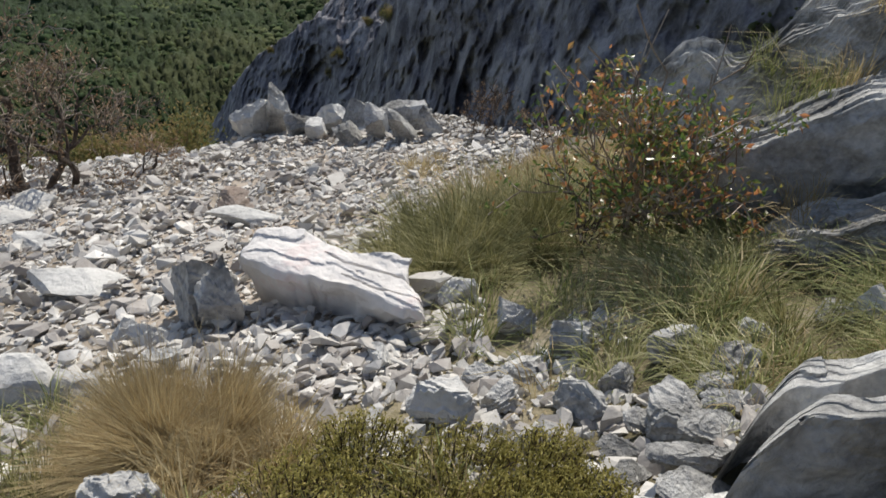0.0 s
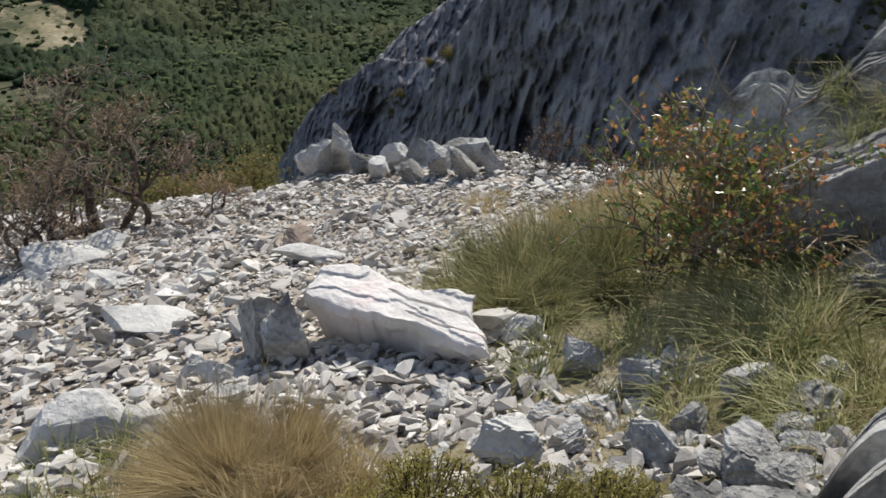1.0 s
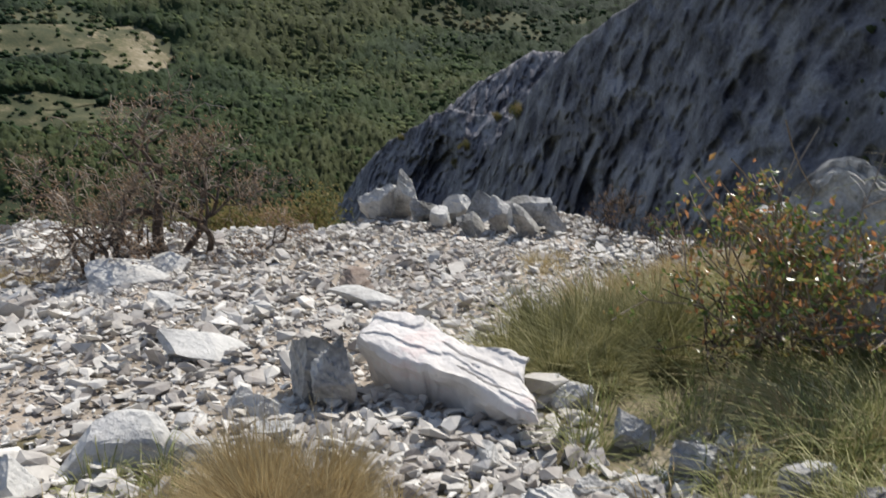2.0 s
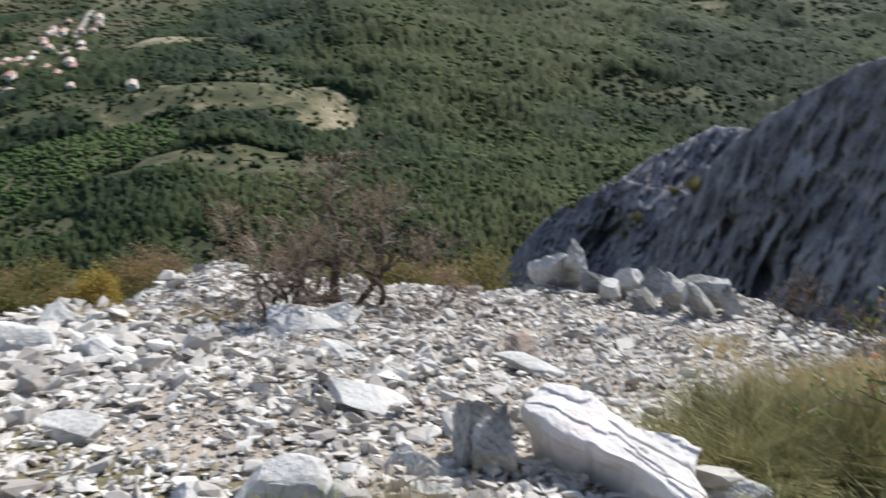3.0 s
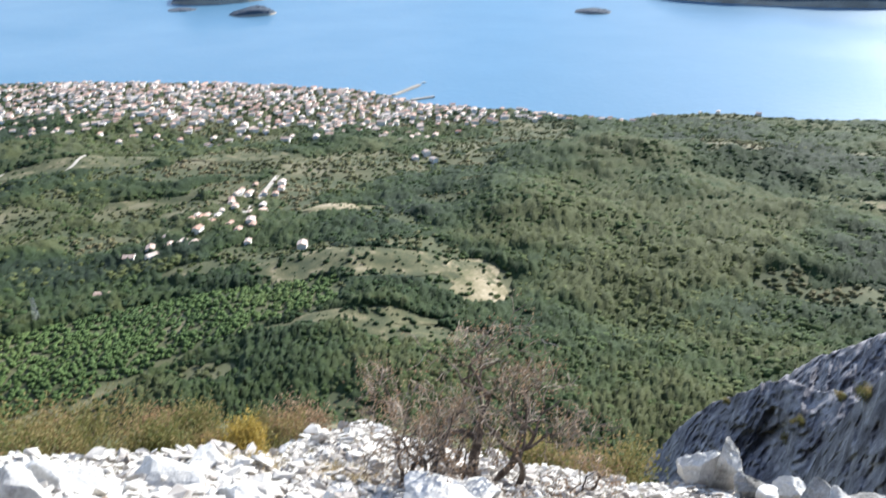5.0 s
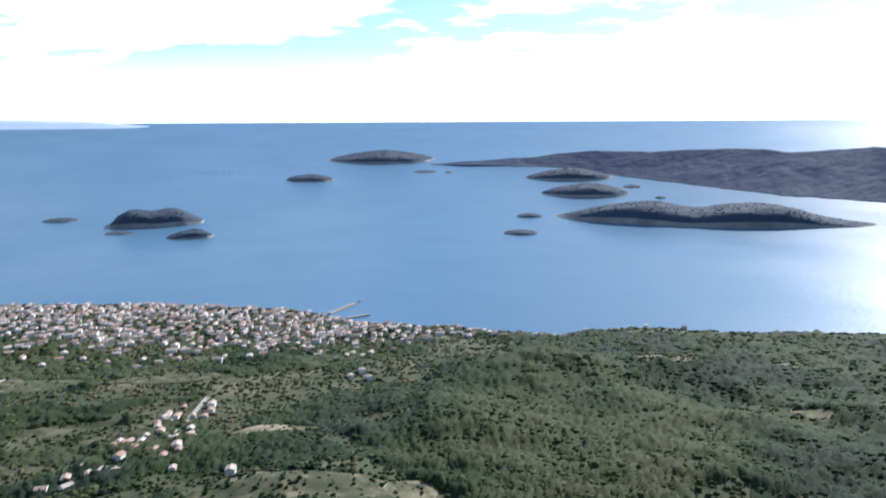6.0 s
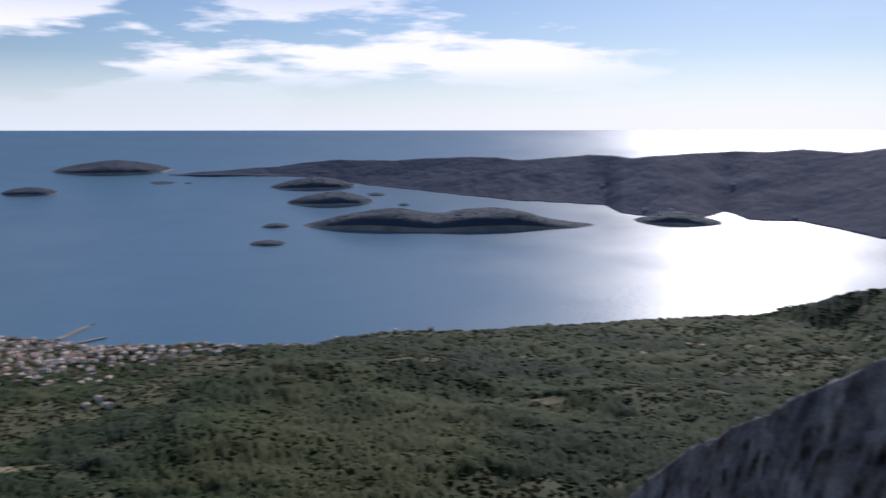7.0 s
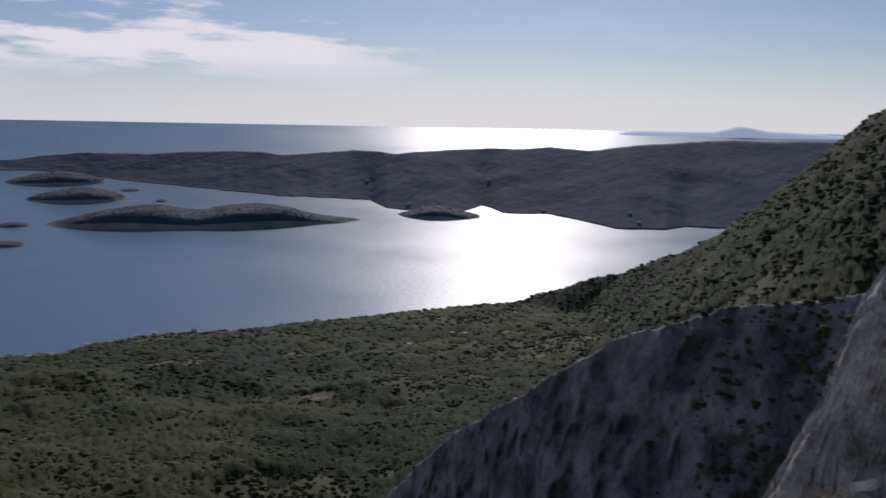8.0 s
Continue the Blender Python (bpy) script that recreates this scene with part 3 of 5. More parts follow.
def spur(key, near, dips, foot, seed, label, hollows=(), back=1.18, cols=420, n=150):
    """A bare ridge of rock across the gully: crest bearing, range and dip; the face drops to the gully at a dip of foot degrees."""
    yaws = np.linspace(key[0], key[-1], cols)
    order = np.argsort(key)
    r1 = np.interp(yaws, np.array(key)[order], np.array(near)[order])
    d1 = np.interp(yaws, np.array(key)[order], np.array(dips)[order])
    d1 = d1 + 0.9 * fbm(np.stack([yaws * 0.42, 0 * yaws, 0 * yaws], -1), 5, seed) + 0.5 * np.abs(fbm(np.stack([yaws * 1.9, 0 * yaws, 0 * yaws], -1), 3, seed + 9))
    z1 = -r1 * np.tan(np.radians(d1))
    r0 = r1 * 0.74
    z0 = -r0 * math.tan(radians(foot))
    rows = []
    a = np.radians(yaws)
    side = a * r1
    for i in range(n):
        s = i / (n - 1)
        if s <= 0.78:
            q = s / 0.78
            rr, zz = r0 + (r1 - r0) * q, z0 + (z1 - z0) * q
            fade = min(1, s * 4) * (1 - 0.6 * q ** 4)
        else:
            q = (s - 0.78) / 0.22
            rr, zz = r1 * (1 + (back - 1) * q), z1 - r1 * 0.30 * q ** 1.4 - r1 * 0.04 * q
            fade = 0.4
        at = np.stack([-np.sin(a) * rr, np.cos(a) * rr, zz + 0 * rr], -1)
        # gullies and ribs run down the face aslant, towards the foot of the ridge
        down = z1 - zz
        along = side - 0.62 * down + 2.5 * fbm(at * 0.06, 3, seed + 8)
        gully = np.abs(fbm(np.stack([along * 0.06, down * 0.02, 0 * along], -1), 2, seed + 1)) * 2
        groove = np.abs(fbm(np.stack([along * 0.15, down * 0.045, 0 * along], -1), 2, seed + 4)) * 2
        knob = np.abs(fbm(at * 0.22, 3, seed + 5)) * 2
        small = np.abs(fbm(at * 0.7, 2, seed + 6)) * 2
        blocks = vnoise(np.stack([along * 0.45, down * 0.2, 0 * along], -1), seed + 3)
        out = fade * (r1 / 100) ** 0.7 * (11.0 * (gully - 0.3) + 3.0 * (groove - 0.25) + 5.0 * fbm(at * 0.12, 3, seed + 2) + 1.2 * np.round(blocks * 3) / 3 - 6.5 * (knob - 0.25) - 2.6 * (small - 0.25))
        for hy, hq, wy, wq, deep in hollows:
            out = out - deep * np.exp(-(((yaws - hy) / wy) ** 2)) * math.exp(-(((s / 0.78 - hq) / wq) ** 2))
        rr = rr - out * 0.75
        rows.append(np.stack([-np.sin(a) * rr, np.cos(a) * rr, EYE + zz + out * 0.25], -1))
    grid = np.stack(rows)
    v, k = np.concatenate(rows), len(yaws)
    i, j = np.meshgrid(np.arange(n - 1), np.arange(k - 1), indexing="ij")
    p = i * k + j
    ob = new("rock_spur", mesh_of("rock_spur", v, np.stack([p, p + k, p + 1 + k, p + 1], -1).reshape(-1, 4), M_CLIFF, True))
    tagged(ob, label, "cliff", kind="structure")
    return yaws, grid


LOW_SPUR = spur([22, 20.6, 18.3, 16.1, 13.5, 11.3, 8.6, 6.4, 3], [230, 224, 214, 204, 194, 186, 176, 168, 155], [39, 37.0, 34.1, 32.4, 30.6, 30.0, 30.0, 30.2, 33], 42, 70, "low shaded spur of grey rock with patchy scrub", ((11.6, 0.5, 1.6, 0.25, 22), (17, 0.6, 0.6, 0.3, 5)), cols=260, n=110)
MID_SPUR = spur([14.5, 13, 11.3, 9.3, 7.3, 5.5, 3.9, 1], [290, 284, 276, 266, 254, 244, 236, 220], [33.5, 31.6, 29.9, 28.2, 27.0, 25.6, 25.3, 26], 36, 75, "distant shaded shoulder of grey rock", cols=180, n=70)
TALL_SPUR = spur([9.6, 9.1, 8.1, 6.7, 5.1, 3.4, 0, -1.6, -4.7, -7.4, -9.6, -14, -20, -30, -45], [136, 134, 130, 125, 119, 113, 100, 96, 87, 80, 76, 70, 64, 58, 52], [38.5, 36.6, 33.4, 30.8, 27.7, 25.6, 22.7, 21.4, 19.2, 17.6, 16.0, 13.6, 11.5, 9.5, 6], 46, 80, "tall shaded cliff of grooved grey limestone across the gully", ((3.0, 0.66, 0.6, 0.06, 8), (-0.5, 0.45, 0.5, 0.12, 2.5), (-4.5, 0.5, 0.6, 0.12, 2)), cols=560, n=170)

# ---- woods, fields, houses on the plain ----
FIELDS = [(34.4, 25.6, 19, 34), (44.0, 20.3, 34, 16), (7.6, 18.3, 20, 12), (32.6, 14.75, 24, 9), (40.5, 24.2, 55, 22), (47, 24.0, 34, 22), (55, 23.6, 24, 12), (44, 27.8, 42, 10), (39, 29.3, 34, 12), (51, 16.6, 60, 18), (61, 15.8, 75, 26), (70, 16, 80, 30), (31, 15.3, 60, 10), (57, 19.0, 40, 10)]
field_spots = []
for yaw, dip, wide, deep in FIELDS:
    r = land_range(yaw, dip)
    field_spots.append((*spot(yaw, r), wide, deep, yaw))


def in_fields(x, y, grow=1.0):
    hit = np.zeros(np.shape(x), bool)
    for cx, cy, wide, deep, yaw in field_spots:
        a = radians(yaw)
        u, w = (x - cx) * math.cos(a) + (y - cy) * math.sin(a), -(x - cx) * math.sin(a) + (y - cy) * math.cos(a)
        wob = 1 + 0.8 * fbm(flat3(x, y, 0.03), 3, 77)
        hit |= (u / wide) ** 2 + (w / deep) ** 2 < (grow * wob) ** 2
    return hit


def town_density(yaw, r):
    """How thickly built: dense along the shore on the left, thinning inland and to the right."""
    shore = np.interp(yaw, SHORE_YAW, SHORE_R)
    belt = np.interp(yaw, [18, 24, 30, 36, 42, 50, 75, 90], [15, 25, 60, 190, 340, 440, 490, 400])
    inland = (shore - r) / belt
    return np.where((inland > 0.03) & (yaw > 14), np.clip(1.25 - inland, 0, 0.8) * np.interp(yaw, [14, 22, 38, 50], [0.12, 0.25, 0.55, 0.75]), 0.0)


def stand_of(x, y, yaw):
    """How thickly pines grow: above 0 in the stands, below 0 in the scrub between them."""
    return fbm(flat3(x, y, 0.008), 4, 90) + 0.35 * fbm(flat3(x, y, 0.035), 2, 93) + np.interp(yaw, [-12, 0, 30, 40, 48], [0.16, 0.10, 0.10, 0.05, -0.02])


def plantation(yaw, dip):
    return (yaw > 45) & (dip > 25.0 + 0.03 * (yaw - 44)) & (dip < 30.8 - 0.22 * np.maximum(0, 64 - yaw))


def canopy_sheet():
    """The closed roof of the pine stands: one uneven sheet, sunk under ground where the stands end."""
    yaws, radii = np.arange(-34, 74.1, 0.2), np.geomspace(196, 1640, 270)
    rr, aa = np.meshgrid(radii, yaws, indexing="ij")
    rng = np.random.default_rng(77)
    rr, aa = rr * (1 + rng.uniform(-0.0035, 0.0035, rr.shape)), aa + rng.uniform(-0.09, 0.09, aa.shape)
    x, y = -np.sin(np.radians(aa)) * rr, np.cos(np.radians(aa)) * rr
    z = land(x, y)
    dip = np.degrees(np.arctan2(EYE - z, rr))
    grown = smooth01((stand_of(x, y, aa) + 0.03) / 0.10) * ~in_fields(x, y, 1.05) * ~plantation(aa, dip) * (z > 2.5) * (rr < np.interp(aa, SHORE_YAW, SHORE_R) - 6) * (rng.uniform(0, 1, x.shape) > 1.1 * town_density(aa, rr))
    lump = rng.uniform(0, 1, x.shape) ** 1.3
    z = z + np.where(grown > 0.05, grown * (0.6 + 3.6 * lump + 4.0 * (fbm(flat3(x, y, 0.05), 2, 95) + 0.2)), -1.5)
    k = len(yaws)
    i, j = np.meshgrid(np.arange(len(radii) - 1), np.arange(k - 1), indexing="ij")
    p = i * k + j
    f = np.stack([p, p + k, p + 1 + k, p + 1], -1).reshape(-1, 4)
    high = (grown > 0.05).ravel()
    f = f[high[f].any(1)]
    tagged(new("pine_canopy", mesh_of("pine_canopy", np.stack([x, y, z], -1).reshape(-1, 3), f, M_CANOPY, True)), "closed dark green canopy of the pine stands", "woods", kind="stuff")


def build_woods():
    """Pines in stands, olive scrub between them, rows of young pines."""
    rng = np.random.default_rng(5)
    n = 80000
    r = rng.uniform(190**1.2, 1620**1.2, n) ** (1 / 1.2)
    yaw = rng.uniform(-34, 74, n)
    x, y = -np.sin(np.radians(yaw)) * r, np.cos(np.radians(yaw)) * r
    z = land(x, y)
    shore = np.interp(yaw, SHORE_YAW, SHORE_R)
    stand = stand_of(x, y, yaw)
    open_land = in_fields(x, y)
    town = town_density(yaw, r)
    dip = np.degrees(np.arctan2(EYE - z, r))
    ashore = (z > 2.5) & (r < shore - 4) & ~plantation(yaw, dip)
    pine = ashore & (stand > rng.uniform(-0.09, 0.04, n)) & ~open_land & (rng.uniform(0, 1, n) > 0.9 * town)
    scrub = ashore & ~pine & ~open_land & (rng.uniform(0, 1, n) < 0.8)
    dots = ashore & in_fields(x, y, 1.1) & (rng.uniform(0, 1, n) < 0.4)
    scale = (r / 700) ** 0.45
    tall = np.clip(stand * 3.5 + 0.35, 0.15, 1.0)
    m = 30000
    pr, pyaw = np.sqrt(rng.uniform(230**2, 640**2, m)), rng.uniform(44, 86, m)
    px, py = -np.sin(np.radians(pyaw)) * pr, np.cos(np.radians(pyaw)) * pr
    pz = land(px, py)
    pdip = np.degrees(np.arctan2(EYE - pz, pr))
    row = np.abs(((px * 0.8 + py * 0.6) / 5.0) % 1 - 0.5) < 0.38
    ok = plantation(pyaw, pdip) & row & (fbm(flat3(px, py, 0.02), 3, 4) + 0.12 * (30.6 - 0.22 * np.maximum(0, 64 - pyaw) - pdip) > -0.1)
    canopy("woods", M_WOODS, "dark green pine woods covering the plain in uneven stands", x[pine], y[pine], z[pine] + 1.2 * tall[pine], 1.0, 2.9, rng, None, 1.35, (scale * (0.55 + 0.5 * tall))[pine])
    canopy("scrub", M_SCRUB, "olive and brown scrub between the pine stands", x[scrub], y[scrub], z[scrub], 0.8, 2.1, rng, None, 1.4, scale[scrub])
    canopy("meadow_scrub", M_WOODS, "scattered low scrub dotting the meadows", x[dots], y[dots], z[dots], 0.7, 2.0, rng)
    canopy("young_plantation", M_PLANTING, "bright green young pine plantation below the slope", px[ok], py[ok], pz[ok], 1.0, 1.7, rng)


def canopy(name, mat, label, x, y, z, low, high, rng, owner=None, spread=1.0, scale=None):
    """Tree crowns: uneven lobes, three to a tree near by, one to a tree farther off."""
    soup, r = Soup(), np.hypot(x, y)
    for near_by in (True, False):
        pick = np.where((r < 520) == near_by)[0]
        size = (rng.uniform(0, 1, len(pick)) ** 1.6 * (high - low) + low) * (1.0 if scale is None else scale[pick])
        for lobe in range(2 if near_by else 1):
            v, f = ico(1)
            f = f[v[f].mean(1)[:, 2] > -0.5]      # no underside: crowns stand in the wood
            m = len(pick)
            if not m:
                continue
            s = size * (rng.uniform(0.45, 0.75, m) if lobe else 1.0)
            off = np.zeros((m, 3))
            if lobe:
                a = rng.uniform(0, 6.283, m)
                off = np.stack([np.cos(a) * size * 0.75, np.sin(a) * size * 0.75, size * rng.uniform(-0.3, 0.7, m)], -1)
            spin = rng.uniform(0, 6.283, m)
            w = v[None] * (1 + rng.uniform(-0.38, 0.38, (m, len(v), 1)))
            w = np.stack([w[..., 0] * np.cos(spin)[:, None] - w[..., 1] * np.sin(spin)[:, None], w[..., 0] * np.sin(spin)[:, None] + w[..., 1] * np.cos(spin)[:, None], w[..., 2]], -1)
            w = w * s[:, None, None] * np.stack([np.full(m, spread), np.full(m, spread), rng.uniform(0.55, 0.9, m) if near_by else rng.uniform(0.42, 0.75, m)], -1)[:, None]
            w = w + (np.stack([x[pick], y[pick], z[pick] + size * (0.55 if near_by else 0.4)], -1) + off)[:, None]
            soup.add(w.reshape(-1, 3), (f[None] + (np.arange(m) * len(v))[:, None, None]).reshape(-1, 3))
    if owner:
        return part(name, soup.mesh(name, mat, True), owner, label, kind="stuff")
    return tagged(new(name, soup.mesh(name, mat, True)), label, "woods", kind="stuff")


def build_fields():
    rng = np.random.default_rng(8)
    for number, (cx, cy, wide, deep, yaw) in enumerate(field_spots):
        a = radians(yaw)
        u, w = np.meshgrid(np.linspace(-1, 1, 30), np.linspace(-1, 1, 30))
        s = np.hypot(u, w)
        mx, my = np.abs(u), np.abs(w)
        k = np.where(s > 0, np.maximum(mx, my) / np.maximum(s, 1e-6), 1)
        u, w = u * k, w * k
        ang = np.arctan2(w, u)
        edge = 1 + 1.0 * fbm(np.stack([np.cos(ang) * 2.5 + cx, np.sin(ang) * 2.5, 0 * ang], -1), 4, 12)
        x = cx + (u * wide * math.cos(a) - w * deep * math.sin(a)) * edge
        y = cy + (u * wide * math.sin(a) + w * deep * math.cos(a)) * edge
        z = land(x, y) + 0.5
        v = np.stack([x, y, z], -1).reshape(-1, 3)
        i, j = np.meshgrid(np.arange(29), np.arange(29), indexing="ij")
        p = i * 30 + j
        ob = new("field", mesh_of("field", v, np.stack([p, p + 1, p + 31, p + 30], -1).reshape(-1, 4), M_FIELD if number < 4 else M_MEADOW, True))
        tagged(ob, "pale dry terraced clearing among the pines" if number < 4 else "olive rough meadow dotted with scrub", "field", kind="structure")


def house_meshes(wide, deep, tall, roof):
    """Walls, hipped or gabled roof, and rows of windows for one house type."""
    w, d = wide / 2, deep / 2
    wall_v = [(-w, -d, -2), (w, -d, -2), (w, d, -2), (-w, d, -2), (-w, -d, tall), (w, -d, tall), (w, d, tall), (-w, d, tall), (-w, 0, tall + roof), (w, 0, tall + roof)]
    wall_f = [(0, 1, 5), (0, 5, 4), (1, 2, 6), (1, 6, 5), (2, 3, 7), (2, 7, 6), (3, 0, 4), (3, 4, 7), (4, 8, 7), (5, 6, 9)]
    o, t = 0.35, 0.25
    e = roof * o / d
    roof_v = []
    for lift in (0.02, t):
        roof_v += [(-w - o, -d - o, tall - e + lift), (w + o, -d - o, tall - e + lift), (w + o, 0, tall + roof + lift), (-w - o, 0, tall + roof + lift), (-w - o, d + o, tall - e + lift), (w + o, d + o, tall - e + lift)]
    roof_f = [(6, 7, 8), (6, 8, 9), (9, 8, 11), (9, 11, 10), (0, 2, 1), (0, 3, 2), (3, 5, 2), (3, 4, 5), (0, 1, 7), (0, 7, 6), (4, 10, 11), (4, 11, 5), (0, 6, 9), (0, 9, 3), (3, 9, 10), (3, 10, 4), (1, 2, 8), (1, 8, 7), (2, 5, 11), (2, 11, 8)]
    return mesh_of("wall", wall_v, wall_f, M_WALLS), mesh_of("roof", roof_v, roof_f, M_TILES)


def window_mesh():
    v = [(-0.5, -0.04, 0), (0.5, -0.04, 0), (0.5, -0.04, 1.3), (-0.5, -0.04, 1.3), (-0.5, 0.1, 0), (0.5, 0.1, 0), (0.5, 0.1, 1.3), (-0.5, 0.1, 1.3)]
    f = [(0, 1, 2), (0, 2, 3), (0, 4, 5), (0, 5, 1), (3, 2, 6), (3, 6, 7), (0, 3, 7), (0, 7, 4), (1, 5, 6), (1, 6, 2)]
    return mesh_of("window", v, f, M_PANES)


def build_houses():
    rng = np.random.default_rng(14)
    sizes = [(12, 9, 5.7, 1.7), (11, 9, 6.2, 1.9), (9, 8, 3.3, 1.5), (15, 10, 7.4, 2.1)]
    kinds, pane = [house_meshes(*s) for s in sizes], window_mesh()
    label = "white rendered house with a low clay-tiled roof"

    def place(x, y, turn, kind, scale, group, windows):
        z = float(land(x, y))
        m = Matrix.LocRotScale((x, y, z), Euler((0, 0, turn)), (scale, scale, scale))
        ob = thing("house", label, "house", group)
        ob.matrix_world = m
        wall = part("wall", kinds[kind][0], ob)
        part("roof", kinds[kind][1], ob, "weathered clay tile roof")
        if windows:
            w, d, tall, _ = sizes[kind]
            for side in (-1, 1):
                for level in range(int(tall // 2.8)):
                    for col in (-0.3, 0.0, 0.3):
                        o = part("window", pane, wall, "dark window pane")
                        o.matrix_basis = Matrix.LocRotScale((col * w, side * d / 2, 1.0 + level * 2.8), Euler((0, 0, 0 if side < 0 else math.pi)), None)

    # hamlet beside the lane
    spots = []
    ax, ay = spot(54.5, land_range(54.5, 22.2))
    bx, by = spot(49.5, land_range(49.5, 18.5))
    for k in range(64):
        s = rng.uniform(0, 1) ** 1.1
        off = rng.choice([-1, 1, 1]) * rng.uniform(6, 36 - 20 * s)
        dx, dy = bx - ax, by - ay
        l = math.hypot(dx, dy)
        x, y = ax + s * dx - dy / l * off, ay + s * dy + dx / l * off
        if all(math.hypot(x - p, y - q) > 7.5 for p, q in spots):
            spots.append((x, y))
            place(x, y, math.atan2(dy, dx) + rng.normal(0, 0.15), int(rng.integers(0, 3)), rng.uniform(0.48, 0.68), "houses of the hamlet", True)
    for yaw, dip in ((58.5, 22.2), (59.3, 22.5), (57.8, 22.6), (47.3, 23.0), (-2.0, 14.1), (-3.0, 14.2), (0.9, 15.0), (37.5, 17.5), (38.8, 17.4), (38.0, 17.0), (64.5, 24.6), (61.5, 24.6)):
        x, y = spot(yaw, land_range(yaw, dip))
        place(x, y, rng.uniform(0, 3.14), int(rng.integers(0, 3)), 0.65, "scattered houses", True)
    # town along the shore: some as things of their own, the rest as one mass
    town = []
    grid = {}
    tries = rng.uniform(0, 1, (40000, 3))
    t_yaw, t_r = 14 + 64 * tries[:, 0], np.sqrt(900**2 + (1700**2 - 900**2) * tries[:, 1])
    for yaw, r in zip(*(q[tries[:, 2] < 0.52 * town_density(t_yaw, t_r)] for q in (t_yaw, t_r))):
        x, y = spot(yaw, r)
        cell = (int(x // 10), int(y // 10))
        if any((cell[0] + i, cell[1] + j) in grid and math.hypot(x - grid[(cell[0] + i, cell[1] + j)][0], y - grid[(cell[0] + i, cell[1] + j)][1]) < 10 for i in (-1, 0, 1) for j in (-1, 0, 1)):
            continue
        grid[cell] = (x, y)
        town.append((x, y, yaw, r))
    heights = land(np.array([p[0] for p in town]), np.array([p[1] for p in town]))
    town = [p for p, h in zip(town, heights) if h > 1.5]
    town.sort(key=lambda p: p[3])
    walls, roofs = Soup(), Soup()
    for k, (x, y, yaw, r) in enumerate(town):
        kind, turn, scale = int(rng.choice([0, 1, 2, 3], p=[0.35, 0.35, 0.15, 0.15])), radians(yaw) + rng.choice([0, 1.57]) + rng.normal(0, 0.25), rng.uniform(0.5, 0.78)
        if k < 230:
            place(x, y, turn, kind, scale, "houses of the town", False)
            continue
        z = float(land(x, y))
        m = np.array(Matrix.LocRotScale((x, y, z), Euler((0, 0, turn)), (scale, scale, scale)))
        for soup, me in zip((walls, roofs), kinds[kind]):
            co = np.empty(len(me.vertices) * 3)
            me.vertices.foreach_get("co", co)
            fi = np.empty(len(me.polygons) * 3, np.int32)
            me.polygons.foreach_get("vertices", fi)
            soup.add(co.reshape(-1, 3) @ m[:3, :3].T + m[:3, 3], fi.reshape(-1, 3))
    if walls.n:
        rest = thing("town_houses", "mass of white houses with clay roofs along the shore", "town", kind="stuff")
        part("walls", walls.mesh("walls", M_TOWN), rest, kind="stuff")
        part("roofs", roofs.mesh("roofs", M_TOWN_ROOF), rest, kind="stuff")


M_TOWN = material("town_walls", [(0.0, (0.70, 0.65, 0.57)), (0.5, (0.80, 0.78, 0.74)), (1.0, (0.84, 0.83, 0.81))], 0.05, 3, 0.85, 0.1, 2, "island", 0.5)
M_TOWN_ROOF = material("town_roofs", [(0.0, (0.36, 0.17, 0.12)), (0.5, (0.48, 0.33, 0.26)), (0.75, (0.60, 0.50, 0.43)), (1.0, (0.70, 0.64, 0.58))], 0.05, 3, 0.85, 0.2, 3, "island", 0.5)


def lane(name, ends, wide, label):
    (ya, da), (yb, db) = ends
    a, b = spot(ya, land_range(ya, da)), spot(yb, land_range(yb, db))
    s = np.linspace(0, 1, 50)[:, None]
    side = np.array([-(b - a)[1], (b - a)[0]]) / np.linalg.norm(b - a)
    mid = a + (b - a) * s + side * (6 * fbm(np.stack([s[:, 0] * 3, 0 * s[:, 0], 0 * s[:, 0]], -1), 2, 3))[:, None]
    rows = [np.concatenate([q, (land(q[:, 0], q[:, 1]) + 0.6)[:, None]], 1) for q in (mid - side * wide / 2, mid + side * wide / 2)]
    v = np.concatenate(rows)
    i = np.arange(49)
    tagged(new(name, mesh_of(name, v, np.stack([i, i + 50, i + 51, i + 1], -1), M_LANE, True)), label, "road", kind="structure")


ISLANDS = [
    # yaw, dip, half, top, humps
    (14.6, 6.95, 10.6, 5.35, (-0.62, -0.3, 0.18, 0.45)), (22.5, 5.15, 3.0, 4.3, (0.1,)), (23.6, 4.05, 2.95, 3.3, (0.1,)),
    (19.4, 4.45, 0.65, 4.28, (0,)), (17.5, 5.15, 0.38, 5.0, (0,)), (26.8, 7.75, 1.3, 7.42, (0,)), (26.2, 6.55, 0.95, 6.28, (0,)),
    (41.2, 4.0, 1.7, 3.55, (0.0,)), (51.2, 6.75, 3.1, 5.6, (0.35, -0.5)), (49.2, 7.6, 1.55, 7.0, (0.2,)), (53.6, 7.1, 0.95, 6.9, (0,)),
    # first entry here: the far coast's peninsula, built as an island
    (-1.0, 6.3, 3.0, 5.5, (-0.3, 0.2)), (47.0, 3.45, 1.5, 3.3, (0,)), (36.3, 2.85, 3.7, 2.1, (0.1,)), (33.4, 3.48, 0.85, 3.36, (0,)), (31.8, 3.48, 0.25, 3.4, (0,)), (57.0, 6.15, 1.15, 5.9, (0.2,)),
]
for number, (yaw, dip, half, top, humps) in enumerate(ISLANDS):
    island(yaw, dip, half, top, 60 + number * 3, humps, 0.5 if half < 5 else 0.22)
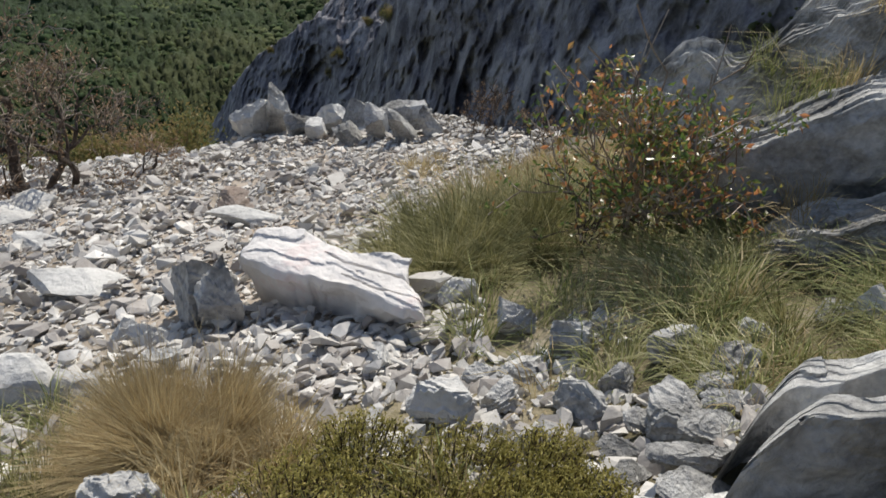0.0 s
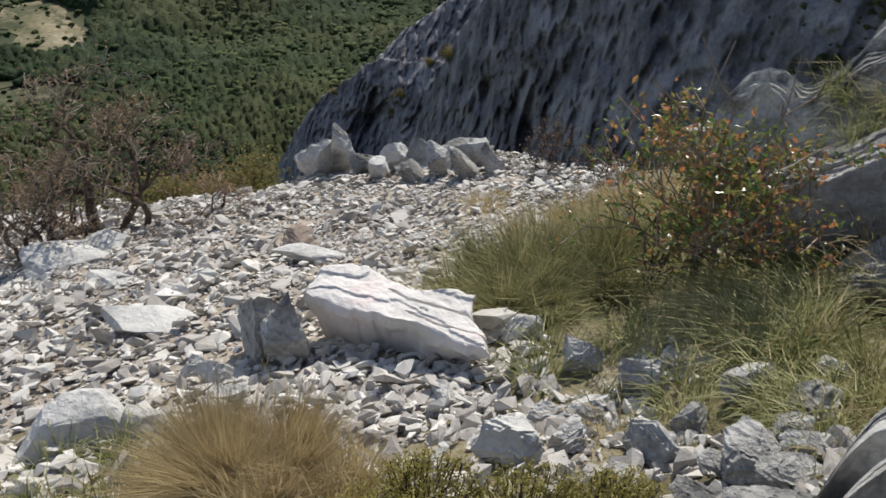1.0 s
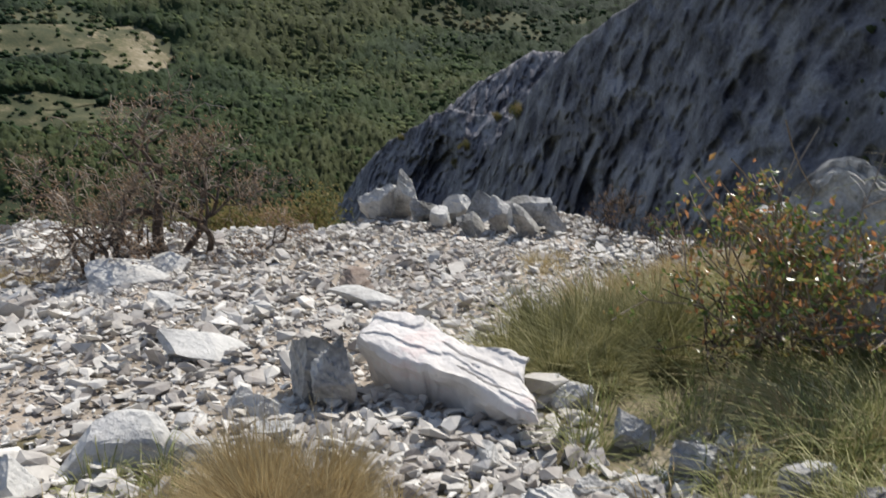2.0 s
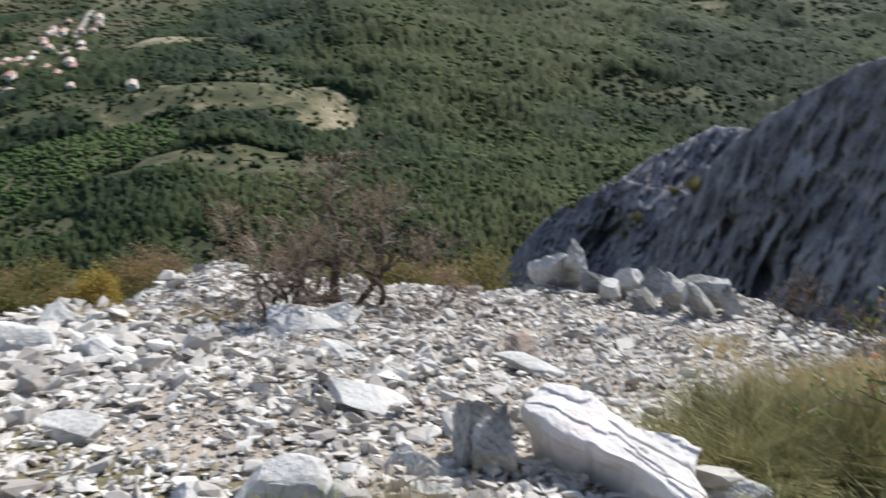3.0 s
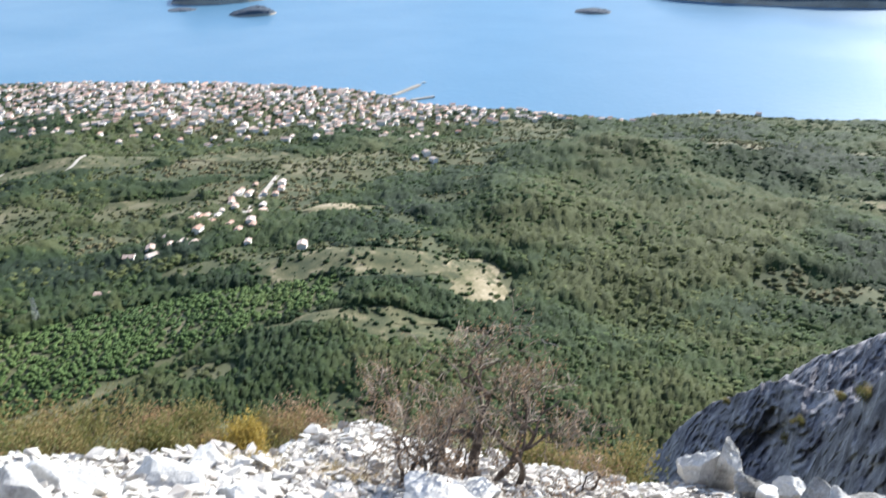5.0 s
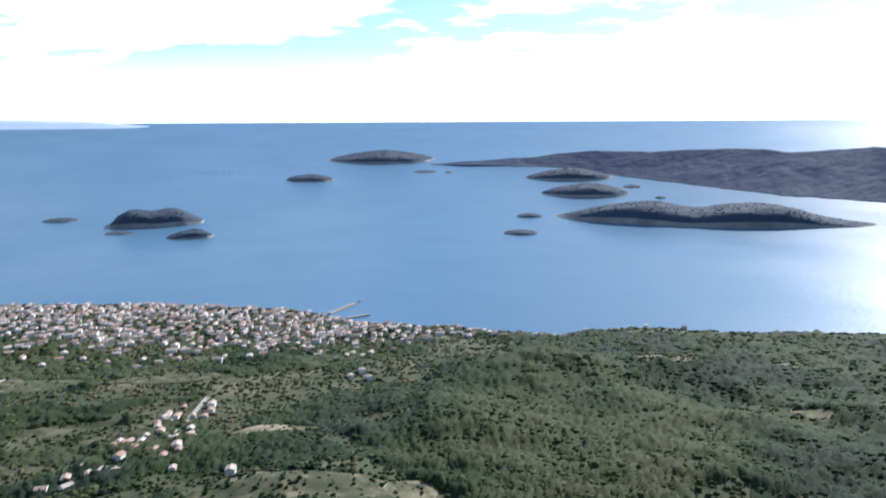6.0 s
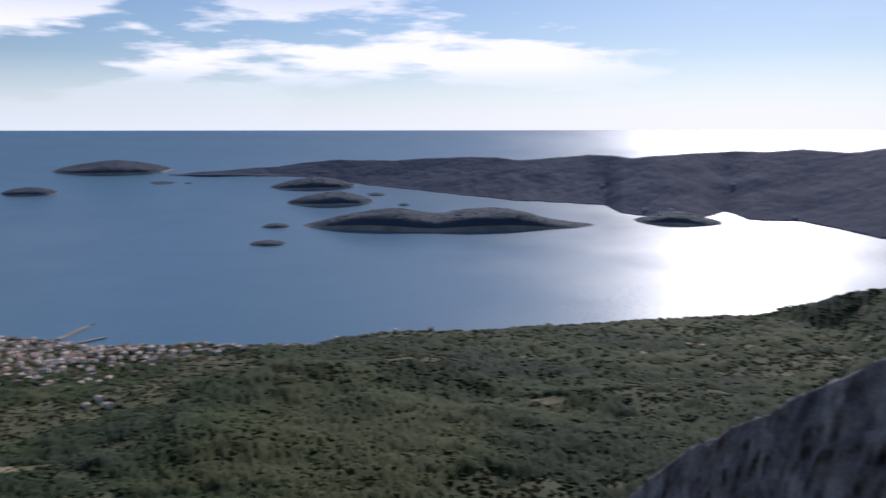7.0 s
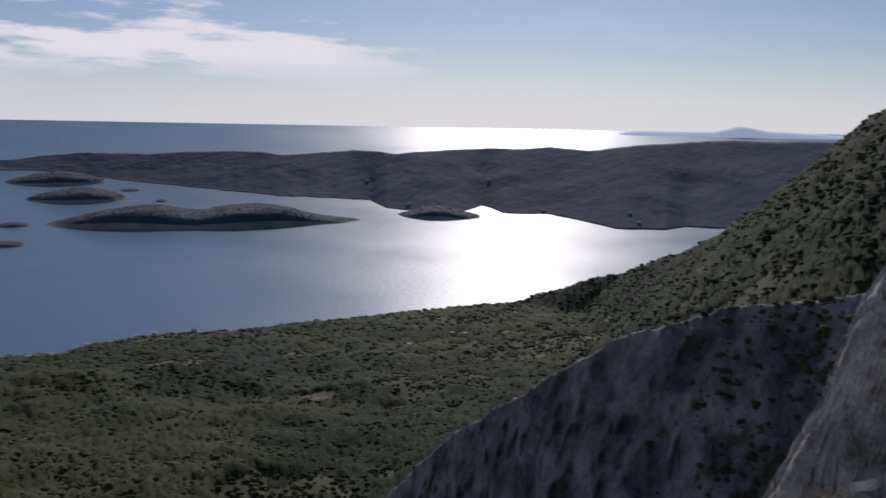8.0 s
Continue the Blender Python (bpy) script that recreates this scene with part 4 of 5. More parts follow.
FAR_COAST = far_coast()
# horizon backdrops, lit by emission to look hazy
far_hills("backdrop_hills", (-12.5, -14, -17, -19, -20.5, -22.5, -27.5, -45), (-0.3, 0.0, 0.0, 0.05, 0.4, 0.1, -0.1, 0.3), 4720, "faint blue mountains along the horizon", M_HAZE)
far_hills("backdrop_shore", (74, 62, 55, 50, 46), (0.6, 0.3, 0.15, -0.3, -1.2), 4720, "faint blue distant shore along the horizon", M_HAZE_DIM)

canopy_sheet()
build_woods()
build_fields()
build_houses()
for yaw, share in ((3.9, 0.4), (-4.4, 0.45), (1.2, 0.12), (0.2, 0.1), (-0.6, 0.13), (-8.2, 0.06), (-13.9, 0.2), (-14.6, 0.1)):
    x, y, z = FAR_COAST[1][int(share * 39), int(np.argmin(np.abs(FAR_COAST[0] - yaw)))]
    w = 6.0
    v = [(-w, -w / 2, -6), (w, -w / 2, -6), (w, w / 2, -6), (-w, w / 2, -6), (-w, -w / 2, 4), (w, -w / 2, 4), (w, w / 2, 4), (-w, w / 2, 4), (-w, 0, 6.5), (w, 0, 6.5)]
    f = [(0, 1, 5), (0, 5, 4), (1, 2, 6), (1, 6, 5), (2, 3, 7), (2, 7, 6), (3, 0, 4), (3, 4, 7), (4, 8, 7), (5, 6, 9), (4, 5, 9), (4, 9, 8), (8, 9, 6), (8, 6, 7)]
    ob = new("villa", mesh_of("villa", v, f, M_WALLS))
    ob.location = (x, y, z)
    tagged(ob, "white building on the far shore across the channel", "building", "buildings on the far shore")
lane("road_1", ((54.2, 22.6), (48.8, 18.0)), 4.5, "pale straight lane through the hamlet")
lane("road_2", ((68, 16.8), (63, 14.6)), 3.5, "pale field track leading to the town")
lane("road_3", ((64, 17.2), (59.5, 15.2)), 3.5, "pale field track leading to the town")


def pier():
    for yaw0, dip0, yaw1, dip1, wide in ((40.2, 13.0, 38.4, 12.35, 9), (39.0, 13.35, 37.4, 13.15, 7)):
        a, b = spot(yaw0, EYE / math.tan(radians(dip0))), spot(yaw1, EYE / math.tan(radians(dip1)))
        d = (b - a) / np.linalg.norm(b - a)
        s = np.array([-d[1], d[0]]) * wide / 2
        v = [(*(a - s), -3), (*(b - s), -3), (*(b + s), -3), (*(a + s), -3), (*(a - s * 0.8), 2), (*(b - s * 0.8), 2), (*(b + s * 0.8), 2), (*(a + s * 0.8), 2)]
        f = [(4, 5, 6, 7), (0, 1, 5, 4), (1, 2, 6, 5), (2, 3, 7, 6), (3, 0, 4, 7)]
        tagged(new("pier", mesh_of("pier", v, f, M_SHORE)), "low stone harbour pier reaching into the sea", "pier", group="harbour piers")


pier()

def beam(soup, a, b, r):
    tube(soup, [a, b], [r, r], 4)


def pylon(yaw, dip, tall):
    """A lattice mast for a power line: four legs, zigzag bracing, two cross-arms with insulators."""
    x, y = spot(yaw, land_range(yaw, dip))
    base = thing("power_pylon", "slender grey steel lattice power pylon on the plain", "pylon", at=(x, y, float(land(x, y)) - 0.3))
    foot, head = 1.6, 0.35
    corners = [(1, 1), (-1, 1), (-1, -1), (1, -1)]
    at = lambda k, s: np.array([corners[k % 4][0] * (foot + (head - foot) * s), corners[k % 4][1] * (foot + (head - foot) * s), tall * s])
    for k in range(4):
        soup = Soup()
        beam(soup, at(k, 0), at(k, 1), 0.14)
        part("leg", soup.mesh("leg", M_STEEL), base)
        soup = Soup()
        for q in range(7):
            a, b = q / 7, (q + 1) / 7
            beam(soup, at(k, a), at(k + 1, b), 0.07)
            beam(soup, at(k + 1, a), at(k, b), 0.07)
        part("bracing", soup.mesh("bracing", M_STEEL), base)
    for up in (0.82, 0.97):
        soup = Soup()
        beam(soup, np.array([-3.2, 0, tall * up]), np.array([3.2, 0, tall * up]), 0.13)
        arm = part("crossarm", soup.mesh("crossarm", M_STEEL), base)
        for side in (-3.0, 3.0):
            soup = Soup()
            tube(soup, [(side, 0, tall * up), (side, 0, tall * up - 0.6), (side, 0, tall * up - 1.2)], [0.12, 0.16, 0.1], 6)
            part("insulator", soup.mesh("insulator", M_PANES), arm, "dark glass insulator")


def boat(yaw, dip, turn):
    """A small motor boat: hull with a pointed bow, cabin, windscreen."""
    r = EYE / math.tan(radians(dip))
    x, y = spot(yaw, r)
    base = thing("motor_boat", "small white motor boat lying on the calm sea", "boat", at=(x, y, 0.0))
    base.rotation_euler = (0, 0, radians(turn))
    ring = [(-4.5, 1.3), (0, 1.5), (3.0, 1.0), (5.0, 0.0), (3.0, -1.0), (0, -1.5), (-4.5, -1.3)]
    v = [(p * 0.92, q * 0.7, -0.4) for p, q in ring] + [(p, q, 0.9 + 0.06 * max(p, 0)) for p, q in ring]
    n = len(ring)
    f = [(k, (k + 1) % n, (k + 1) % n + n) for k in range(n)] + [(k, (k + 1) % n + n, k + n) for k in range(n)] + [(n, n + k, n + k + 1) for k in range(1, n - 1)]
    part("hull", mesh_of("hull", v, f, M_WALLS), base, "white hull")
    v = [(-1.5, -1, 0.85), (1.5, -0.8, 0.85), (1.5, 0.8, 0.85), (-1.5, 1, 0.85), (-1.4, -0.9, 2.3), (0.7, -0.7, 2.3), (0.7, 0.7, 2.3), (-1.4, 0.9, 2.3)]
    f = [(0, 1, 5, 4), (1, 2, 6, 5), (2, 3, 7, 6), (3, 0, 4, 7), (4, 5, 6, 7)]
    cabin = part("cabin", mesh_of("cabin", v, f, M_WALLS), base)
    v = [(1.42, -0.6, 1.2), (1.42, 0.6, 1.2), (0.86, 0.55, 2.15), (0.86, -0.55, 2.15), (1.5, -0.6, 1.25), (1.5, 0.6, 1.25), (0.94, 0.55, 2.2), (0.94, -0.55, 2.2)]
    part("windscreen", mesh_of("windscreen", v, [(4, 5, 6, 7), (0, 4, 7, 3), (1, 2, 6, 5), (3, 7, 6, 2), (0, 1, 5, 4)], M_PANES), cabin, "dark tinted windscreen")


M_STEEL = material("galvanised_steel", [(0.0, (0.30, 0.31, 0.32)), (1.0, (0.46, 0.47, 0.48))], 0.4, 3, 0.5, 0.0, metal=0.6)
pylon(65.8, 25.3, 16.0)
boat(38.1, 12.2, 35)

# ---- the stony slope: boulders ----


def ground_at(x, y):
    return float(EYE + near_ground(np.array(float(x)), np.array(float(y))))


def boulder(at, size, turn, seed, label, group="", sink=0.25, level=4, planes=10, ledges=0.0, mat=None, name="boulder", lift=0.0):
    """A weathered block of limestone: size in half axes, turn in degrees, sunk into the ground by a share of its height."""
    rng = np.random.default_rng(seed)
    v, f = chipped(rng, level, (1, 1, 1), planes + 5, 0.03, (0.42, 0.78))
    n = v / (np.linalg.norm(v, axis=1, keepdims=True) + 1e-9)
    v = v + n * (0.07 * fbm(v * 3.1 + seed, 4, seed))[:, None]
    if ledges:
        s = v @ np.array([0.25, 0.2, 0.95]) * 3.6 + 3.4 * fbm(v * 1.1 + seed, 5, seed + 4)
        v = v + n * (ledges * ((s - np.floor(s)) ** 3 - 0.25))[:, None] + n * (0.05 * fbm(v * 7, 4, seed + 5))[:, None]
    v = v * np.asarray(size)
    v = v @ np.array(Euler([radians(a) for a in turn]).to_matrix()).T
    low, high = v[:, 2].min(), v[:, 2].max()
    ob = new(name, mesh_of(name, v, f, mat or M_ROCK, False))
    ob.location = (at[0], at[1], ground_at(*at) - low - sink * (high - low) + lift)
    return tagged(ob, label, "boulder" if size[0] > 0.12 else "stone", group)


SMALL, BIG = "angular white limestone rock lying on the scree", "large pale limestone boulder lying among broken stones"
for k, (x, y, a, b, c, yaw) in enumerate([
        (-6.55, 1.45, 0.24, 0.2, 0.32, 20), (-5.65, 1.25, 0.45, 0.35, 0.30, 50), (-4.90, 1.42, 0.24, 0.22, 0.22, 10), (-4.12, 1.80, 0.22, 0.16, 0.25, -20),
        (-3.85, 1.42, 0.26, 0.2, 0.2, 35), (-6.60, 2.85, 0.36, 0.26, 0.2, 15), (-6.42, 3.62, 0.38, 0.24, 0.18, -10),
        (-5.0, 0.7, 0.4, 0.3, 0.26, 70), (-4.3, 0.95, 0.26, 0.22, 0.22, 0), (-6.1, 2.1, 0.3, 0.26, 0.2, 40), (-7.0, 2.2, 0.3, 0.25, 0.22, 5),
        (-5.5, 2.2, 0.2, 0.16, 0.14, 80), (-7.2, 4.6, 0.24, 0.2, 0.16, 0), (-2.05, 2.12, 0.25, 0.2, 0.14, 25), (-1.72, 2.2, 0.13, 0.14, 0.15, 60), (-2.3, 1.75, 0.2, 0.15, 0.13, -15)]):
    grow_by = 1.55 if x < -3.0 else 1.2
    boulder((x, y), (a * grow_by, b * grow_by, c * grow_by), (8 * math.sin(k * 2.1), 10 * math.cos(k * 1.7), yaw), 200 + k, BIG, "boulders of the slope", 0.3, 4, 9, 0.03)
for k, (x, y, a, b, c, yaw) in enumerate([(-3.72, 2.26, 0.2, 0.13, 0.09, 15), (-5.13, 3.64, 0.33, 0.22, 0.15, -5), (-4.25, 5.45, 0.42, 0.3, 0.12, 10), (-2.35, 3.62, 0.3, 0.2, 0.07, 5), (-1.6, 5.08, 0.32, 0.2, 0.07, 12), (-4.3, 5.9, 0.4, 0.25, 0.13, 30), (-3.3, 4.6, 0.2, 0.14, 0.06, 0)]):
    boulder((x, y), (a * 1.45, b * 1.45, c * 1.45), (-18, 8, yaw), 230 + k, "flat slab of white limestone lying in the scree", "flat slabs in the scree", 0.35, 4, 8, 0.02)
for k, (x, y, s) in enumerate([(0.08, 3.15, 0.12), (0.38, 2.76, 0.13), (0.66, 2.5, 0.15), (0.22, 2.32, 0.1), (0.40, 2.3, 0.12), (1.07, 2.38, 0.15), (0.06, 1.98, 0.18), (0.92, 1.85, 0.16), (0.62, 1.98, 0.13),
                               (1.93, 2.55, 0.2), (1.25, 2.17, 0.15), (0.32, 2.05, 0.1), (-1.0, 1.36, 0.17), (-1.15, 1.30, 0.1), (-0.25, 2.45, 0.09), (1.45, 2.5, 0.1), (0.8, 2.15, 0.1), (1.12, 2.02, 0.12), (-1.55, 2.75, 0.16), (-1.35, 2.45, 0.13), (-1.75, 2.85, 0.1)]):
    rng = np.random.default_rng(260 + k)
    boulder((x, y), (s * rng.uniform(0.95, 1.3), s * rng.uniform(0.75, 1.05), s * rng.uniform(0.7, 1.0)), (rng.normal(0, 15), rng.normal(0, 15), rng.uniform(0, 180)), 260 + k, "grey limestone rock half hidden in dry grass", "rocks in the grass", 0.2, 5, 10, 0.09, M_ROCK if k % 3 == 0 or x < 0 else M_OUTCROP)

OUT = "massive grey limestone outcrop with sunlit layered edges"
for k, (x, y, a, b, c, turn, sink, level, ledge) in enumerate([
        (2.5, 2.75, 0.3, 0.2, 0.2, (6, -18, 22), 0.4, 5, 0.06), (1.85, 2.62, 0.22, 0.15, 0.12, (6, -14, 15), 0.4, 5, 0.06),
        (2.05, 7.2, 0.5, 0.4, 0.55, (5, -12, 10), 0.3, 5, 0.05), (3.7, 7.2, 0.8, 0.7, 1.0, (5, -22, 40), 0.3, 5, 0.05)]):
    boulder((x, y), (a, b, c), turn, 308 + k, OUT, "outcrops of the slope", sink, level, 8, ledge, M_OUTCROP)


def from_eye(yaw, dip, dist):
    a, d = radians(yaw), radians(dip)
    return np.array([-math.sin(a) * math.cos(d), math.cos(a) * math.cos(d), -math.sin(d)]) * dist


def ledge_rock(crest, drop, deep, seed, label, tilt=-0.14, rib=0.06, lump=0.15, n=150, k=96, group="outcrops of the slope"):
    """A bed of rock breaking out of the slope: a crest line, a broken face below it, and a ribbed top that runs back into the hill."""
    c = np.array([from_eye(*q) for q in crest])
    run = np.concatenate([[0], np.cumsum(np.linalg.norm(np.diff(c, axis=0), axis=1))])
    u = np.linspace(0, 1, n)
    line = np.stack([np.interp(u * run[-1], run, c[:, i]) for i in range(3)], -1)
    line = np.stack([np.convolve(np.pad(line[:, i], 5, mode="edge"), np.ones(11) / 11, "valid") for i in range(3)], -1)
    line[:, 2] += 0.05 * fbm(np.stack([u * run[-1] * 4, 0 * u, 0 * u + seed], -1), 4, seed)
    away = line[:, :2] / np.linalg.norm(line[:, :2], axis=1, keepdims=True)
    away = np.concatenate([away, 0 * away[:, :1]], 1)
    up = np.array([0.0, 0, 1])
    full = np.clip(1 - (2 * u - 1) ** 10, 0.05, 1)[:, None]
    rows = []
    for t in np.linspace(0, 1, k):
        front, across = t < 0.5, 0.0
        if front:
            q = 1 - t / 0.5
            p = line - away * (0.10 * drop * q + 0.08 * drop * math.sin(math.pi * q)) - up * (drop * q ** 1.1)
            across, top = -drop * q, float(np.clip(1 - q * 6, 0, 1))
        elif t < 0.86:
            q = (t - 0.5) / 0.36
            p = line + away * (deep * q * full) + up * (tilt * deep * q)
            across, top = deep * q, 1.0
        else:
            q = (t - 0.86) / 0.14
            p = line + away * (deep * full + 0.2 * q) + up * (tilt * deep - (drop + 0.5) * q)
            across, top = deep * (1 + q), 1 - q
        phase = across * 5.0 + u * run[-1] * 1.6 + 4.5 * fbm(p * 1.5 + seed, 5, seed + 1)
        tooth = 1 - (phase - np.floor(phase))
        flake = across * 15 + u * run[-1] * 3.0 + 5.0 * fbm(p * 2.8 + seed, 4, seed + 2)
        flake = 1 - (flake - np.floor(flake))
        way = up * (0.25 + 0.75 * top) - away * (1 - top)
        bold = 0.25 + 1.5 * vnoise(p * 2.1 + seed, seed + 6)
        h = bold * rib * (tooth ** 1.4 - 0.4) * (0.2 + 0.8 * top) + 0.35 * bold * rib * (flake - 0.5) * (0.2 + 0.8 * top) + lump * fbm(p * 2.2 + seed, 5, seed + 3) + (0.3 + 0.5 * (1 - top)) * lump * (0.2 - np.abs(fbm(p * 5 + seed, 3, seed + 4)))
        rows.append(p + way * h[:, None] + up * EYE)
    v = np.concatenate(rows)
    i, j = np.meshgrid(np.arange(k - 1), np.arange(n - 1), indexing="ij")
    p = i * n + j
    ob = new("rock_outcrop", mesh_of("rock_outcrop", v, np.stack([p, p + 1, p + 1 + n, p + n], -1).reshape(-1, 4), M_OUTCROP, False))
    tagged(ob, label, "outcrop", group)
    return np.stack(rows)


BED = "thin tilted bed of grey weathered limestone"
for k, (x, y, a, b, c, lift) in enumerate([(0.86, 1.40, 0.20, 0.11, 0.05, 0.02), (0.95, 1.58, 0.21, 0.10, 0.045, 0.03), (0.78, 1.26, 0.17, 0.10, 0.05, 0.0), (1.02, 1.76, 0.17, 0.09, 0.04, 0.02), (0.70, 1.50, 0.12, 0.08, 0.04, 0.0),
                                           (0.92, 1.28, 0.16, 0.09, 0.05, 0.06), (0.74, 1.68, 0.13, 0.08, 0.04, 0.0), (0.60, 1.36, 0.11, 0.08, 0.045, 0.0), (0.86, 1.82, 0.12, 0.08, 0.04, 0.0), (1.14, 1.92, 0.14, 0.08, 0.04, 0.03), (0.50, 1.78, 0.10, 0.07, 0.04, 0.0)]):
    boulder((x, y), (a, b, c), (10 + 4 * math.sin(k * 2.3), 14, 18 + 9 * math.cos(k * 1.9)), 290 + k, BED, "tilted limestone beds", 0.2, 5, 8, 0.10, M_OUTCROP, lift=lift)
RIM = "grey limestone outcrop with a thin sunlit rim and dry grass"
ledge_rock([(-35.2, 53, 2.62), (-36.4, 50, 2.6), (-37.7, 47.6, 2.62), (-40.4, 46.4, 2.6), (-42.3, 44.7, 2.6), (-47, 41, 2.65)], 0.75, 0.13, 311, "large grey limestone boulder with sunlit ribbed edges", -0.1, 0.022, 0.13)
ledge_rock([(-33.5, 52.6, 2.9), (-34.0, 48.9, 2.95), (-34.9, 46.6, 3.0), (-37.7, 45.3, 3.0), (-40.1, 42.3, 3.0), (-45, 37, 3.0)], 0.7, 0.18, 312, "large grey limestone boulder with sunlit ribbed edges", -0.1, 0.022, 0.13)
LEDGES = [
    ledge_rock([(-25.8, 41.2, 4.8), (-28.9, 38.7, 4.7), (-29.9, 37.6, 4.7), (-32.0, 36.8, 4.65), (-34.3, 34.7, 4.6), (-40, 29, 4.6)], 0.6, 0.55, 313, OUT, -0.2, 0.034),
    ledge_rock([(-18.3, 37.4, 5.1), (-20.1, 35.4, 5.1), (-22.0, 34.4, 5.1), (-23.9, 33.6, 5.1), (-25.0, 32.5, 5.1), (-29.5, 28.7, 5.1), (-34, 25.5, 5.1)], 0.85, 0.62, 314, OUT, -0.2, 0.034),
    ledge_rock([(-14.4, 31.5, 6.6), (-16.7, 29.3, 6.5), (-18.5, 29.5, 6.4), (-20.1, 30.0, 6.2), (-21.7, 29.0, 6.2), (-22.8, 26.8, 6.2), (-24.5, 25.7, 6.1), (-27.6, 23.3, 6.0), (-36, 17, 5.8)], 1.5, 0.35, 315, RIM, tilt=0.0, lump=0.14),
    ledge_rock([(-22.3, 26.5, 6.9), (-24.5, 21.6, 6.8), (-26.2, 17.9, 6.7), (-27.0, 15.6, 6.7), (-27.7, 12.5, 6.7), (-29.6, 7.8, 6.6), (-34, 1, 6.6), (-42, -6, 6.4)], 3.2, 0.5, 316, "tall grey limestone outcrop with pale streaked edge", rib=0.10, lump=0.20)]


def big_slab():
    """The tilted pale slab: a worn top with cracks, broken front, underside in shade."""
    fl, fr, br, bl = np.array([-1.24, 3.20, -3.50]), np.array([-0.05, 2.56, -3.15]), np.array([-0.15, 3.18, -3.36]), np.array([-1.12, 3.62, -3.60])
    n, k = 120, 46
    u, w = np.meshgrid(np.linspace(0, 1, n), np.linspace(0, 1, k), indexing="ij")
    b = 0.22 + 0.78 * w
    p = ((1 - u) * (1 - b))[..., None] * fl + (u * (1 - b))[..., None] * fr + (u * b)[..., None] * br + ((1 - u) * b)[..., None] * bl
    q = np.stack([u * 4, w * 2, 0 * u], -1)
    edge = np.minimum(np.minimum(w, 1 - w) * 2.6, np.minimum(u, 1 - u) * 6)
    p[..., 2] += 0.02 * fbm(q * 1.2, 4, 5) + 0.014 * fbm(q * 5, 3, 6) - 0.05 * np.clip(1 - edge * 6, 0, 1) ** 2
    p[..., :2] += (0.34 * fbm(q * 0.9 + 9, 4, 7) * np.clip(1 - edge * 1.6, 0, 1))[..., None] * np.array([0.35, -1.0])
    p[..., :2] += (0.16 * fbm(q * 1.4 + 31, 3, 27) * np.clip(1 - edge * 2.0, 0, 1))[..., None] * np.array([1.0, 0.2])
    step = w + 0.2 * u + 1.1 * fbm(q * np.array([0.5, 0.8, 1]) + 5, 4, 8)
    p[..., 2] += 0.012 * smooth01((step - 0.5) / 0.02) + 0.016 * smooth01((step - 0.95) / 0.02)
    crack = np.abs(w - 0.62 + 0.25 * (u - 0.7) + 0.35 * fbm(q * 0.8 + 3, 4, 12)) + 0.6 * np.clip(0.5 - u, 0, 1)
    split = np.abs(w - 0.30 + 0.3 * fbm(q * 0.9 + 13, 4, 15)) + 0.6 * np.clip(0.62 - u, 0, 1)
    p[..., 2] -= 0.04 * np.clip(1 - crack / 0.03, 0, 1) + 0.03 * np.clip(1 - split / 0.025, 0, 1)
    top = p.reshape(-1, 3) + [0, 0, EYE]
    ring = [(i, 0) for i in range(n)] + [(n - 1, j) for j in range(1, k)] + [(i, k - 1) for i in range(n - 2, -1, -1)] + [(0, j) for j in range(k - 2, 0, -1)]
    edge_i = np.array([i * k + j for i, j in ring])
    mid = top.mean(0)
    rows, m = [], len(ring)
    for s in (0.12, 0.3, 0.5, 0.75, 1.0):
        r = top[edge_i].copy()
        inward = (mid - r)[:, :2] * (0.02 + 0.34 * s)
        r[:, :2] += inward + (0.05 * fbm(np.stack([r[:, 0] * 6, r[:, 1] * 6, 0 * r[:, 0] + s * 3], -1), 3, 14))[:, None]
        r[:, 2] -= s * (0.55 - 0.30 * np.clip((r[:, 0] + 1.2) / 1.1, 0, 1))
        rows.append(r)
    v = np.concatenate([top] + rows)
    i, j = np.meshgrid(np.arange(n - 1), np.arange(k - 1), indexing="ij")
    a = i * k + j
    faces = [np.stack([a, a + k, a + k + 1, a + 1], -1).reshape(-1, 4)]
    loops = [edge_i] + [n * k + t * m + np.arange(m) for t in range(len(rows))]
    for hi, lo in zip(loops, loops[1:]):
        faces.append(np.stack([hi, lo, np.roll(lo, -1), np.roll(hi, -1)], -1))
    ob = new("rock_slab", mesh_of("rock_slab", v, np.concatenate(faces), M_SLAB, False))
    tagged(ob, "large tilted pale pinkish limestone slab on small stones", "boulder")
    boulder((-1.40, 3.18), (0.22, 0.3, 0.40), (12, -10, 15), 321, "dark weathered upright stone leaning at the slab", "stones at the slab", 0.15, 5, 9, 0.06, M_OUTCROP)
    boulder((-1.24, 3.02), (0.16, 0.22, 0.34), (-4, 12, 50), 322, "dark weathered upright stone leaning at the slab", "stones at the slab", 0.15, 5, 9, 0.06, M_OUTCROP)


big_slab()

